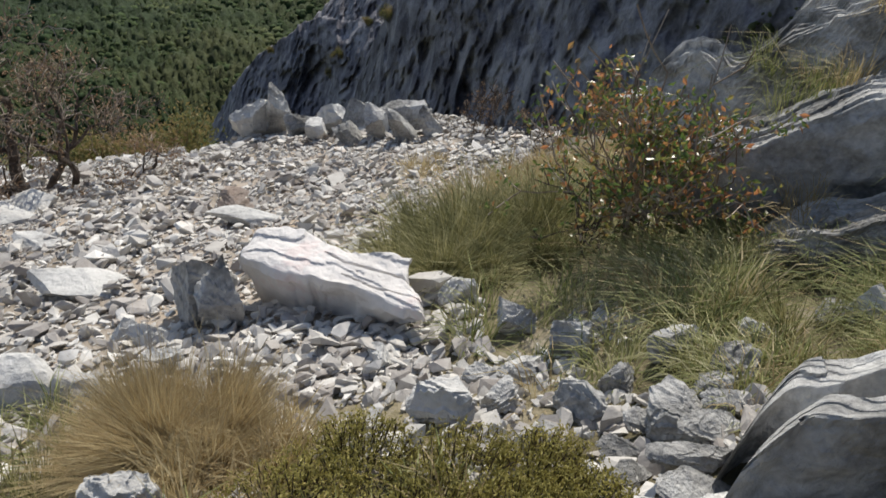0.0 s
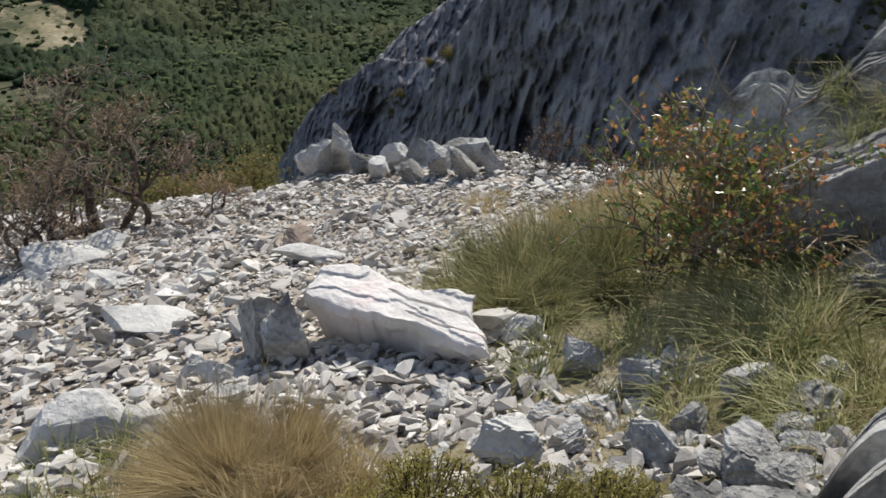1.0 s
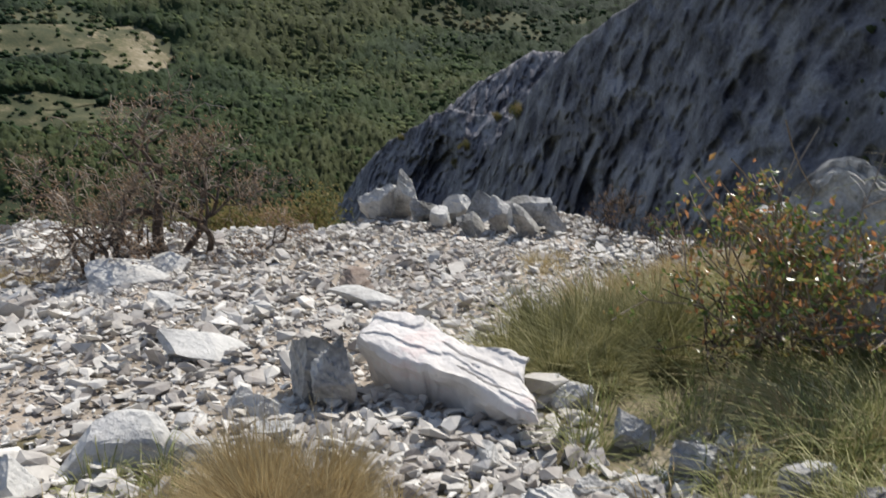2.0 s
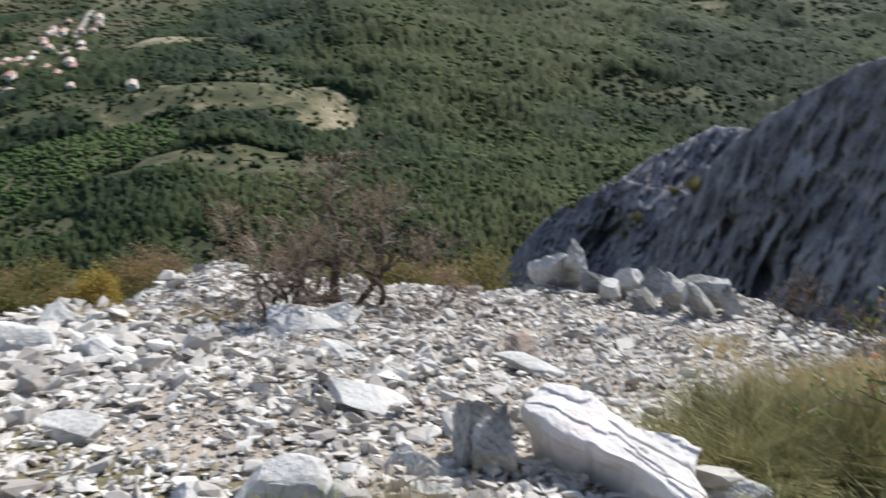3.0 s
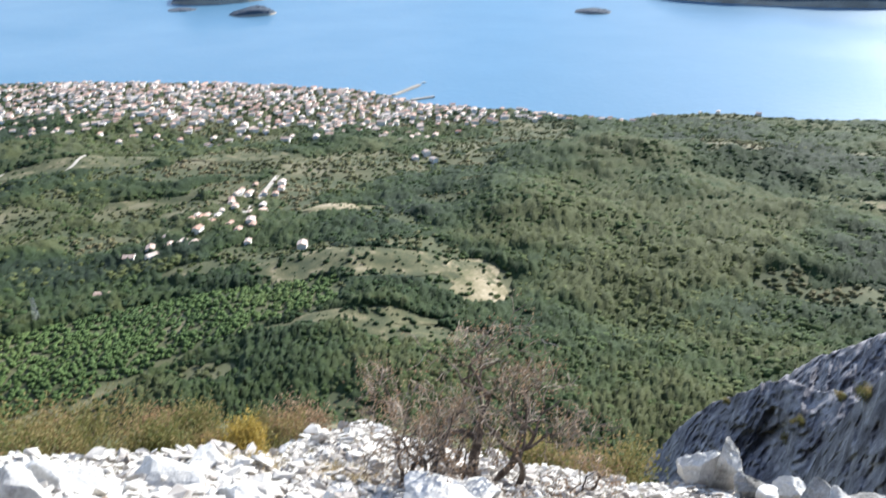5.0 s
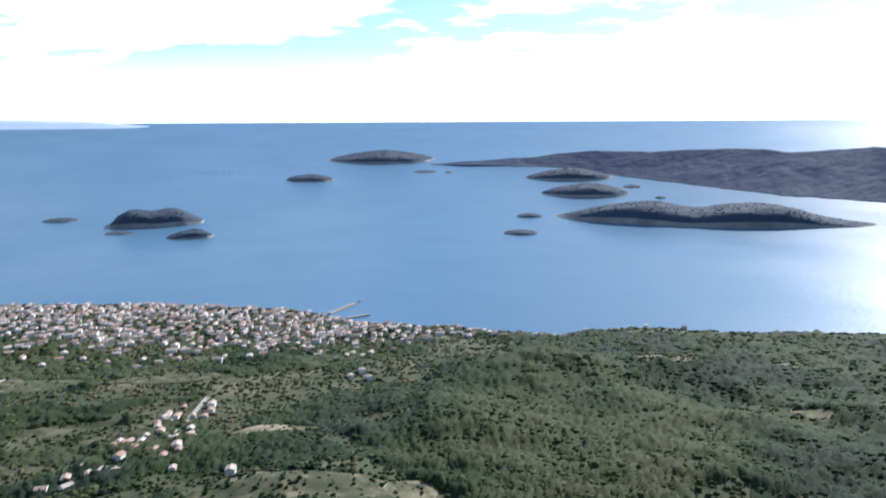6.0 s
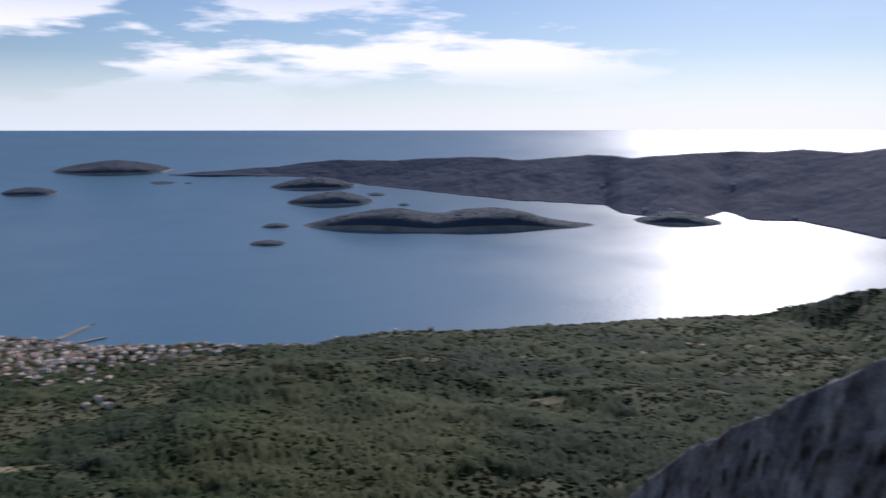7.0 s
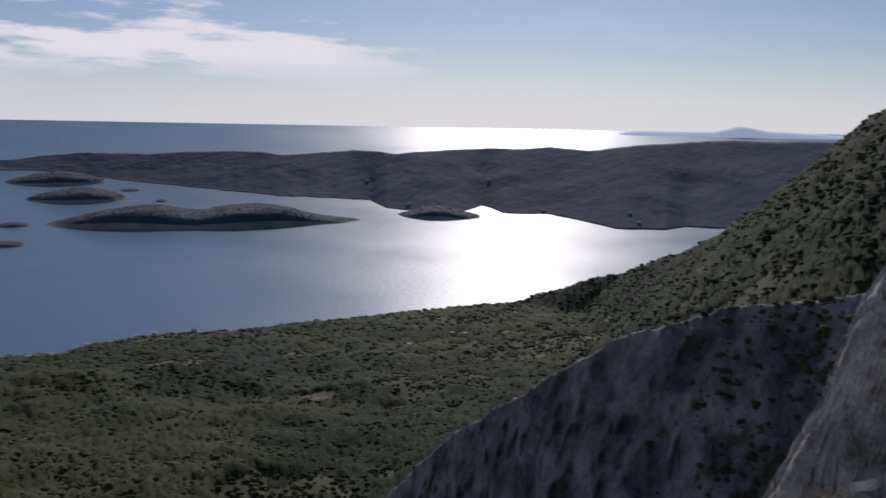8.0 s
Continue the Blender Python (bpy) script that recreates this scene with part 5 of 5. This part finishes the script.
# standing stones at the brink, and the little heap
for k, (x, y, a, b, c, tilt, yaw) in enumerate([(-2.98, 9.6, 0.40, 0.28, 0.52, 12, 10), (-2.62, 9.70, 0.26, 0.22, 0.72, 2, 30), (-2.2, 9.4, 0.38, 0.26, 0.36, -16, 15), (-1.62, 9.2, 0.26, 0.3, 0.44, -34, 5), (-1.28, 9.0, 0.22, 0.28, 0.42, -38, 0),
                                                   (-0.72, 8.8, 0.38, 0.28, 0.45, -24, 20), (-0.98, 8.5, 0.18, 0.24, 0.48, -36, 40), (-1.35, 8.35, 0.16, 0.24, 0.36, -36, 0), (-0.62, 8.15, 0.18, 0.26, 0.42, -34, 10), (-1.8, 8.75, 0.16, 0.2, 0.28, -20, 0), (-0.3, 8.3, 0.2, 0.24, 0.4, -28, 0)]):
    boulder((x, y), (a, b, c), (6, tilt, yaw), 340 + k, "upright pale limestone rock standing at the scree's edge", "standing rocks", 0.2, 4, 9, 0.06, M_OUTCROP if k % 3 else M_ROCK)
for k, (x, y, a, b, c, lift) in enumerate([(-2.02, 5.45, 0.13, 0.11, 0.10, 0.0), (-1.80, 5.42, 0.12, 0.10, 0.09, 0.0), (-1.9, 5.60, 0.12, 0.11, 0.10, 0.0), (-1.92, 5.48, 0.23, 0.17, 0.085, 0.16)]):
    boulder((x, y), (a, b, c), (-8, 6, 20 * k), 360 + k, "brownish stone of a small heap on the scree", "stones of the little heap", 0.15, 4, 9, 0.03, M_HEAP, lift=lift)

# ---- trees and shrubs ----


def grow(soup, tips, rng, start, way, length, radius, depth, bend=0.35, up=0.1, forks=(2, 3), shrink=0.68, steps=5):
    """A limb that wanders and forks; collects twig tips for leaves."""
    p, d = np.array(start, float), np.array(way, float)
    pts = [p.copy()]
    for _ in range(steps):
        d = d + rng.normal(0, bend, 3) * 0.5 + np.array([0, 0, up])
        d /= np.linalg.norm(d)
        p = p + d * length / steps
        pts.append(p.copy())
    tube(soup if isinstance(soup, Soup) else soup[0 if depth > 1 else 1], pts, np.maximum(np.linspace(radius, radius * shrink, len(pts)), 0.0045), 6 if depth > 2 else 4 if depth else 3)
    if depth == 0:
        tips += [(pts[-1], d), (pts[-2], d), (pts[len(pts) // 2], d)]
        return
    for k in range(int(rng.integers(forks[0], forks[1] + 1))):
        side = rng.normal(0, 1, 3)
        side -= d * (side @ d)
        side /= np.linalg.norm(side)
        at = pts[-1] if k == 0 else pts[int(rng.integers(2, len(pts)))]
        w = d * rng.uniform(0.5, 0.9) + side * rng.uniform(0.5, 0.9)
        grow(soup, tips, rng, at, w / np.linalg.norm(w), length * rng.uniform(0.62, 0.85), radius * shrink * rng.uniform(0.6, 0.9), depth - 1, bend, up, forks, shrink, max(3, steps - 1))


def bare_tree(x, y, tall, seed, depth, leaf_n, way=(0, 0, 1), radius=0.06, rise=0.02):
    rng = np.random.default_rng(seed)
    z = ground_at(x, y) - 0.08
    base = thing("tree", "small gnarled tree with bare twigs and rusty leaves", "tree", "thin trees on the scree", at=(x, y, z))
    limbs, twigs, tips = Soup(), Soup(), []
    grow((limbs, twigs), tips, rng, (0, 0, 0), np.array(way) / np.linalg.norm(way), tall * 0.40, radius, depth, 0.5, rise, (2, 3), 0.74)
    part("trunk", limbs.mesh("trunk", M_BARK), base, "dark gnarled trunk and limbs")
    part("twig_spray", twigs.mesh("twig_spray", M_TWIG), base, "pale brown bare twigs", "stuff")
    spots = np.array([t[0] for t in tips])
    pick = spots[rng.integers(0, len(spots), leaf_n)] + rng.normal(0, 0.06, (leaf_n, 3))
    v, f = leaves(rng, pick, 0.036, 0.5)
    part("crown", mesh_of("crown", v, f, M_RUST), base, "sparse rusty brown dry leaves")


bare_tree(-4.80, 6.80, 2.1, 401, 6, 1000, (0.35, 0.0, 1), 0.075)
bare_tree(-4.72, 6.95, 1.9, 407, 6, 700, (0.9, 0.2, 1), 0.05)
bare_tree(-4.9, 6.9, 1.9, 408, 6, 600, (-0.5, 0.2, 1), 0.05)
bare_tree(-4.6, 6.7, 1.7, 410, 6, 600, (0.1, -0.5, 1), 0.045)
bare_tree(-4.35, 7.0, 1.7, 411, 6, 700, (0.6, 0.4, 1), 0.045)
bare_tree(-4.1, 7.2, 1.2, 402, 5, 1000, (0.25, 0.1, 1), 0.04)
bare_tree(-4.90, 6.1, 1.15, 403, 5, 400, (-0.4, 0.0, 1), 0.04)
bare_tree(-5.0, 5.85, 1.05, 404, 5, 300, (-0.8, 0.1, 1), 0.034)
bare_tree(-4.95, 5.6, 0.9, 405, 4, 120, (0.5, 0.0, 1), 0.03)
bare_tree(-3.75, 7.6, 0.9, 406, 5, 300, (0.4, 0.1, 1), 0.03)
bare_tree(-5.35, 6.1, 1.1, 409, 5, 400, (-0.3, 0.2, 1), 0.034)


def leafy_shrub(x, y, tall, wide, seed, leaf_n, leaf, mat, name, label, stem_n=7, z=None, group="", twigs=0, gather=0.05, low=0.35, forking=3):
    """Stems from one foot, forking into a loose crown of leaves in clusters."""
    rng = np.random.default_rng(seed)
    foot = ground_at(x, y) - 0.05 if z is None else z
    base = thing(name, label, "shrub", group, at=(x, y, foot))
    soup, tips = Soup(), []
    for k in range(stem_n):
        a = rng.uniform(0, 6.283)
        w = np.array([math.cos(a) * wide / tall * rng.uniform(0.2, 0.8), math.sin(a) * wide / tall * rng.uniform(0.2, 0.8), 1.0])
        grow(soup, tips, rng, (0.1 * wide * math.cos(a), 0.1 * wide * math.sin(a), 0), w / np.linalg.norm(w), tall * rng.uniform(0.35, 0.5), 0.012 * tall, forking, 0.3, 0.12, (2, 3), 0.7, 4)
    for k in range(twigs):
        a = rng.uniform(0, 6.283)
        grow(soup, [], rng, (0.15 * math.cos(a), 0.15 * math.sin(a), tall * 0.6), (0.3 * math.cos(a), 0.3 * math.sin(a), 1), tall * 0.45, 0.007, 1, 0.3, 0.05, (2, 2), 0.6, 4)
    part("wood", soup.mesh("wood", M_TWIG if tall > 1.0 and leaf < 0.06 else M_BARK), base, "thin brown woody stems")
    spots = np.array([t[0] for t in tips])
    spots = spots[spots[:, 2] > low * tall * 0.6]
    pick = spots[rng.integers(0, len(spots), leaf_n)] + rng.normal(0, gather * tall, (leaf_n, 3))
    v, f = leaves(rng, pick, leaf, 0.5)
    part("crown", mesh_of("crown", v, f, mat), base)


leafy_shrub(1.14, 3.65, 1.15, 0.42, 420, 2600, 0.046, M_LEAF, "bush", "sparse shrub with glossy green and red autumn leaves", 11, twigs=7, gather=0.035)
leafy_shrub(0.9, 3.75, 0.7, 0.35, 421, 600, 0.04, M_LEAF, "bush", "small glossy-leaved shrub with reddening leaves", 6)
leafy_shrub(0.35, 8.0, 0.55, 0.8, 422, 300, 0.03, M_RUST, "bush", "low dry thorny bush with brown twigs", 9)
leafy_shrub(0.9, 7.2, 0.5, 0.7, 423, 300, 0.03, M_RUST, "bush", "low dry thorny bush with brown twigs", 8)


def broom(x, y, wide, tall, seed, n, mat, name, label, group="", tufts=26, wisp=0.003, lax=0.5):
    """A clump of many small tufts of fine stalks, each leaning its own way, outermost ones outwards."""
    rng = np.random.default_rng(seed)
    base = thing(name, label, "grass" if "grass" in name else "shrub", group)
    for k in range(tufts):
        a, r = rng.uniform(0, 6.28), math.sqrt(rng.uniform(0, 1))
        cx, cy = x + wide * r * math.cos(a), y + wide * r * math.sin(a)
        lean = (0.45 * r * math.cos(a) + rng.normal(0, 0.26), 0.45 * r * math.sin(a) + rng.normal(0, 0.26), 1.0)
        v, f = blades(rng, (cx, cy, ground_at(cx, cy) - 0.03), n // tufts, wide * 0.22, tall * (1.1 - 0.4 * r * r) * rng.uniform(0.55, 1.15), lax, wisp, up=lean)
        part("tuft", mesh_of("tuft", v, f, mat), base, kind="stuff")


broom(-0.98, 1.76, 0.25, 0.42, 430, 16000, M_DRY, "grass_tussock", "round tussock of dry straw-coloured grass among stones", tufts=40, wisp=0.0016, lax=0.34)
broom(-0.75, 1.5, 0.25, 0.22, 431, 1500, M_DRY, "grass_tussock", "low tuft of dry straw-coloured grass beside a shrub")
broom(-0.62, 1.72, 0.22, 0.2, 438, 1500, M_DRY, "grass_tussock", "low tuft of dry straw-coloured grass beside a shrub")
broom(-0.72, 1.22, 0.3, 0.2, 439, 1500, M_DRY, "grass_tussock", "low tuft of dry straw-coloured grass beside a shrub")
broom(-1.5, 1.35, 0.3, 0.22, 440, 1200, M_BROOM, "grass_tussock", "low tuft of olive green grass between the stones")
broom(1.75, 2.35, 0.3, 0.25, 441, 1500, M_BROOM, "grass_tussock", "low tuft of olive green grass between the stones")
broom(0.06, 3.75, 0.42, 0.42, 432, 9000, M_BROOM, "broom_bush", "dense olive green broom-like bush on the slope", "broom bushes")
broom(0.50, 4.0, 0.42, 0.42, 433, 9000, M_BROOM, "broom_bush", "dense olive green broom-like bush on the slope", "broom bushes")
broom(0.45, 5.2, 0.4, 0.35, 434, 2500, M_DRY, "grass_tussock", "bleached dry grass tuft at the edge of the scree")
broom(0.65, 4.75, 0.4, 0.2, 442, 1600, M_DRY, "grass_tussock", "bleached dry grass tuft at the edge of the scree")
broom(0.95, 5.5, 0.5, 0.2, 443, 1600, M_DRY, "grass_tussock", "bleached dry grass tuft at the edge of the scree")
broom(0.55, 4.45, 0.3, 0.2, 444, 1400, M_BROOM, "grass_tussock", "low tuft of olive green grass between the stones")
broom(1.3, 6.2, 0.5, 0.25, 445, 1600, M_DRY, "grass_tussock", "bleached dry grass tuft at the edge of the scree")
broom(-0.25, 6.6, 0.3, 0.2, 435, 900, M_DRY, "grass_tussock", "bleached dry grass tuft at the edge of the scree")
broom(-6.0, 5.6, 0.5, 0.16, 436, 1200, M_DRY, "grass_tussock", "bleached dry grass tuft at the edge of the scree")
broom(-7.0, 5.0, 0.5, 0.16, 437, 1200, M_DRY, "grass_tussock", "bleached dry grass tuft at the edge of the scree")

def ledge_grass(x, y, z, seed, n, tall, mat):
    """A tuft rooted on a rock ledge."""
    rng = np.random.default_rng(seed)
    v, f = blades(rng, (x, y, EYE + z), n, 0.16, tall, 0.7, 0.0028, 0.6)
    tagged(new("grass_tuft", mesh_of("grass_tuft", v, f, mat)), "dry tuft of grass rooted on a rock ledge", "grass", "tufts on the outcrops")


for k, (ledge, row, col, tall, mat) in enumerate([(0, 70, 40, 0.4, M_DRY), (0, 30, 70, 0.35, M_GRASS), (0, 20, 95, 0.4, M_GRASS), (0, 78, 100, 0.4, M_GRASS), (1, 80, 60, 0.35, M_GRASS), (1, 82, 95, 0.4, M_DRY), (1, 12, 70, 0.3, M_DRY),
                                                  (1, 80, 80, 0.4, M_GRASS), (2, 38, 70, 0.45, M_GRASS), (2, 34, 85, 0.5, M_DRY), (2, 30, 95, 0.45, M_GRASS), (2, 26, 105, 0.5, M_GRASS), (2, 40, 112, 0.45, M_DRY), (2, 20, 80, 0.4, M_GRASS), (2, 44, 60, 0.4, M_GRASS), (3, 30, 8, 0.5, M_DRY), (2, 46, 100, 0.4, M_DRY)]):
    x, y, z = LEDGES[ledge][row, col]
    ledge_grass(x, y, z - 0.04 - EYE, 480 + k, 130, tall * 0.6, mat)


def cushion(x, y, wide, tall, seed, n, label):
    """A low cushion shrub: short stems under many tiny leaves gathered in sprigs."""
    rng = np.random.default_rng(seed)
    base = thing("low_shrub", label, "shrub", "low cushion shrubs", at=(x, y, ground_at(x, y)))
    soup = Soup()
    sprigs = []
    for k in range(110):
        a, r = rng.uniform(0, 6.28), math.sqrt(rng.uniform(0, 1))
        h = tall * (1 - 0.55 * r * r) * rng.uniform(0.7, 1.15)
        gx, gy = r * wide * math.cos(a), r * wide * math.sin(a)
        lift = ground_at(x + gx, y + gy) - ground_at(x, y)
        top = np.array([gx, gy, h + lift])
        foot = np.array([gx * 0.7, gy * 0.7, ground_at(x + gx * 0.7, y + gy * 0.7) - ground_at(x, y) - 0.03])
        tube(soup, [foot, (foot + top) / 2 + rng.normal(0, 0.01, 3), top], [0.004, 0.003, 0.002], 3)
        for s in np.linspace(0.35, 1.05, 6):
            sprigs.append(foot + (top - foot) * s)
    part("wood", soup.mesh("wood", M_BARK), base, "thin brown stems")
    sprigs = np.array(sprigs)
    pick = sprigs[rng.integers(0, len(sprigs), n)] + rng.normal(0, 0.014, (n, 3))
    v, f = leaves(rng, pick, 0.018, 0.4)
    part("crown", mesh_of("crown", v, f, M_SPURGE), base)


GREEN = "low yellow-green cushion shrub with tiny dense leaves"
for k, (x, y, w, h) in enumerate([(-0.25, 1.62, 0.26, 0.20), (0.12, 1.55, 0.26, 0.2), (0.42, 1.6, 0.2, 0.16), (-0.45, 1.35, 0.26, 0.2), (-0.05, 1.28, 0.28, 0.2), (0.35, 1.3, 0.24, 0.18), (0.55, 1.42, 0.16, 0.13)]):
    cushion(x, y, w, h, 450 + k, 3600, GREEN)


# places where rock shows through the grass
BARE = [(0.08, 3.15, 0.13), (0.38, 2.76, 0.13), (0.66, 2.5, 0.14), (0.3, 2.32, 0.16), (1.07, 2.38, 0.14), (0.06, 1.98, 0.17), (0.92, 1.85, 0.2), (0.62, 1.98, 0.14), (0.95, 1.5, 0.33), (1.3, 1.4, 0.42), (1.65, 1.7, 0.42), (1.95, 4.3, 0.5), (2.1, 3.5, 0.35), (2.6, 3.7, 0.45), (-0.98, 1.72, 0.3)]


def build_grass():
    """Loose grass between the rocks, green on the right, bleached at the edges."""
    rng = np.random.default_rng(470)
    for name, mat, label, count, dense in (("grass", M_GRASS, "tangled green and yellow grass on the slope", 700, 85), ("dry_grass", M_DRY, "thin bleached grass between the stones", 260, 50)):
        soup = Soup()
        made = 0
        while made < count:
            x, y = (rng.uniform(1.1, 2.9), rng.uniform(2.0, 3.6)) if rng.uniform() < 0.42 else (rng.uniform(-2.2, 4.2), rng.uniform(1.0, 8.0))
            right = x > 0.1 + 0.04 * (y - 3) + 0.5 * max(0.0, y - 4.3)
            front = y < 2.05 and x > -2.0
            if not (right or front) or float(vnoise(np.array([x * 1.7, y * 1.7, 0.3]), 7)) < (0.55 if front else 0.30 if x > 1.1 and y < 3.7 else 0.34):
                continue
            if any((x - p) ** 2 + (y - q) ** 2 < w * w for p, q, w in BARE):
                continue
            made += 1
            v, f = blades(rng, (x, y, ground_at(x, y) - 0.02), dense, 0.12, rng.uniform(0.12, 0.34) * (0.55 if y < 2.5 else 1.0), 0.75, 0.0028, 0.6)
            soup.add(v, f)
        tagged(new(name, soup.mesh(name, mat)), label, "grass", kind="stuff")


build_grass()

# scrub below the brink
for k, (yaw, r, tall, wide, mat) in enumerate([
        (54.0, 15.5, 2.0, 0.8, M_YELLOW), (56, 16, 2.1, 1.8, M_MAQUIS), (57.5, 17.5, 2.8, 2.4, M_MAQUIS), (61, 15.5, 2.5, 2.2, M_MAQUIS), (64, 19, 3.6, 2.6, M_MAQUIS), (66.5, 14.5, 2.8, 2.2, M_MAQUIS), (69.5, 15.5, 3.2, 2.4, M_MAQUIS),
        (73, 13.5, 3.1, 2.4, M_MAQUIS), (76, 15.5, 3.9, 2.8, M_RUST), (80, 12.5, 3.2, 2.4, M_MAQUIS), (51.5, 19, 2.5, 2.2, M_MAQUIS), (49, 21, 2.3, 2.2, M_RUST), (59, 22, 3.6, 2.6, M_MAQUIS),
        (27.5, 12.4, 2.0, 1.5, M_MAQUIS), (23.5, 12.2, 2.1, 1.5, M_MAQUIS), (32, 13.5, 1.9, 1.4, M_MAQUIS), (85, 13, 4.0, 3.0, M_MAQUIS)]):
    x, y = spot(yaw, r)
    leafy_shrub(x, y, tall * (0.62 if yaw > 50 else 0.85), wide * 0.55, 500 + k, 4200, 0.085, mat, "bush", {"yellow_autumn_leaves": "autumn bush with bright yellow leaves below the brink", "rusty_dry_leaves": "leafless brown scrub bush below the brink"}.get(mat.name, "dense olive green scrub bush below the brink"), 12, float(land(x, y)) - 0.1, "scrub below the brink", 0, 0.10, 0.1, 2)

# scrub growing on the rock spurs
for k, (ridge, yaw, up, tall) in enumerate([(TALL_SPUR, 6.0, 0.76, 3.0), (LOW_SPUR, 7.6, 0.76, 2.2), (LOW_SPUR, 10.5, 0.45, 3.0), (LOW_SPUR, 9.9, 0.6, 2.6), (LOW_SPUR, 11.3, 0.50, 2.2),
                                           (TALL_SPUR, 2.5, 0.3, 1.6), (LOW_SPUR, 15, 0.74, 2.0)]):
    yaws, grid = ridge
    x, y, z = grid[int(up * (len(grid) - 1)), int(np.argmin(np.abs(yaws - yaw)))]
    leafy_shrub(x, y, tall, tall * 0.6, 560 + k, 1500, 0.22, M_MAQUIS, "bush", "olive green bush rooted in a rock ledge", 7, z - 0.3, "bushes on the rock spurs", 0, 0.11, 0.1, 2)



def spur_scrub():
    """Low dark scrub over the upper part of the tall spur."""
    rng = np.random.default_rng(91)
    yaws, grid = TALL_SPUR
    j = rng.integers(int(np.argmin(np.abs(yaws + 10))), int(np.argmin(np.abs(yaws + 34))), 5200)
    i = ((len(grid) - 1) * rng.uniform(0.3, 1.0, 5200)).astype(int)
    keep = rng.uniform(0, 1, len(j)) < 0.45 * smooth01((-15 - yaws[j]) / 14) * (0.4 + 1.2 * vnoise(np.stack([j * 0.11, i * 0.13, 0 * i], -1), 3))
    p = grid[i[keep], j[keep]]
    canopy("spur_scrub", M_SCRUB, "low olive scrub clinging to the rock spur", p[:, 0], p[:, 1], p[:, 2] - 0.2, 0.16, 0.42, rng)


spur_scrub()

# ---- scree: loose stones ----


def in_scree(x, y):
    yaw, r = polar(x, y)
    edge = 0.0 + 0.06 * (y - 4) + 0.35 * np.maximum(0, y - 4.8) + 0.25 * fbm(flat3(x, y, 0.8), 2, 66)
    return (x < edge) & ~((y < 2.25) & (x > -1.42 - 0.1 * (2.2 - y))) & (r < np.interp(yaw, CREST_YAW, CREST_R) + 1.2) & (y > 0.3) & (r > 1.9)


def splinter(rng, wide, tall):
    """A sharp-edged broken stone: the hull of a few random corners."""
    bm = bmesh.new()
    for c in rng.uniform(-1, 1, (12, 3)):
        bm.verts.new(c / np.abs(c).max() * rng.uniform(0.72, 1.0, 3) * [1.0, wide, tall])
    bmesh.ops.convex_hull(bm, input=bm.verts)
    for v in [v for v in bm.verts if not v.link_faces]:
        bm.verts.remove(v)
    bmesh.ops.triangulate(bm, faces=bm.faces)
    bm.verts.index_update()
    out = np.array([v.co for v in bm.verts]), np.array([[v.index for v in f.verts] for f in bm.faces])
    bm.free()
    return out


def build_scree():
    rng = np.random.default_rng(600)
    scree = thing("scree", "wide scree of broken white limestone on the slope", "scree", kind="structure")
    kinds = []
    for k in range(24):
        kinds.append(splinter(rng, rng.uniform(0.5, 0.85), rng.uniform(0.22, 0.5)))
    metas = [mesh_of("stone", v, f, M_STONE) for v, f in kinds]
    n = 105000
    x, y = rng.uniform(-12, 2.6, n), rng.uniform(0.3, 15, n)
    ok = in_scree(x, y)
    x, y = x[ok], y[ok]
    r = np.hypot(x, y)
    heap = vnoise(flat3(x, y, 0.8), 5)
    size = 0.013 + 0.021 * rng.gamma(1.2, 0.7, len(x)) * (0.6 + 0.8 * heap) * np.where(x < -3.6 - 0.25 * (y - 2), 1.5, 1.0)
    size = np.clip(size, 0.012, 0.16)
    xs, ys = rng.uniform(-1.05, 0.05, 420), rng.uniform(2.05, 2.95, 420)
    x, y, size = np.concatenate([x, xs]), np.concatenate([y, ys]), np.concatenate([size, rng.uniform(0.015, 0.065, 420)])
    z = EYE + near_ground(x, y) + size * rng.uniform(-0.1, 1.0, len(x))
    order = np.argsort(np.hypot(x + 0.9, y - 2.9))
    soup = Soup()
    for rank, i in enumerate(order):
        k = int(rng.integers(0, len(kinds)))
        e = (Matrix.Rotation(-0.42, 3, "X") @ Matrix.Rotation(-0.2, 3, "Y") @ Euler((rng.normal(0, 0.32), rng.normal(0, 0.32), rng.uniform(0, 6.283))).to_matrix()).to_euler()
        if rank < 300:
            ob = part("stone", metas[k], scree)
            ob.matrix_basis = Matrix.LocRotScale((x[i], y[i], z[i]), e, (size[i],) * 3)
        else:
            v, f = kinds[k]
            soup.add(v @ (np.array(e.to_matrix()).T * size[i]) + [x[i], y[i], z[i]], f)
    part("rubble", soup.mesh("rubble", M_SCREE), scree, kind="stuff")
    soup = Soup()
    for _ in range(5200):
        x, y = (rng.uniform(0.1, 1.9), rng.uniform(4.2, 7.2)) if rng.uniform() < 0.25 else (rng.uniform(-1.3, 2.5), rng.uniform(1.3, 3.2))
        if vnoise(np.array([x * 2.2, y * 2.2, 0.9]), 23) < 0.36 + 0.10 * min(y - 1.2, 1.0):
            continue
        v, f = kinds[int(rng.integers(0, len(kinds)))]
        k = 0.012 + (0.024 if y < 2.0 else 0.020) * rng.gamma(1.3, 0.7)
        soup.add(v @ (turned(rng).T * min(k, 0.075)) + [x, y, ground_at(x, y) + 0.2 * k], f)
    tagged(new("loose_rubble", soup.mesh("loose_rubble", M_SCREE)), "small broken limestone rubble among the grass", "rubble", kind="stuff")


build_scree()
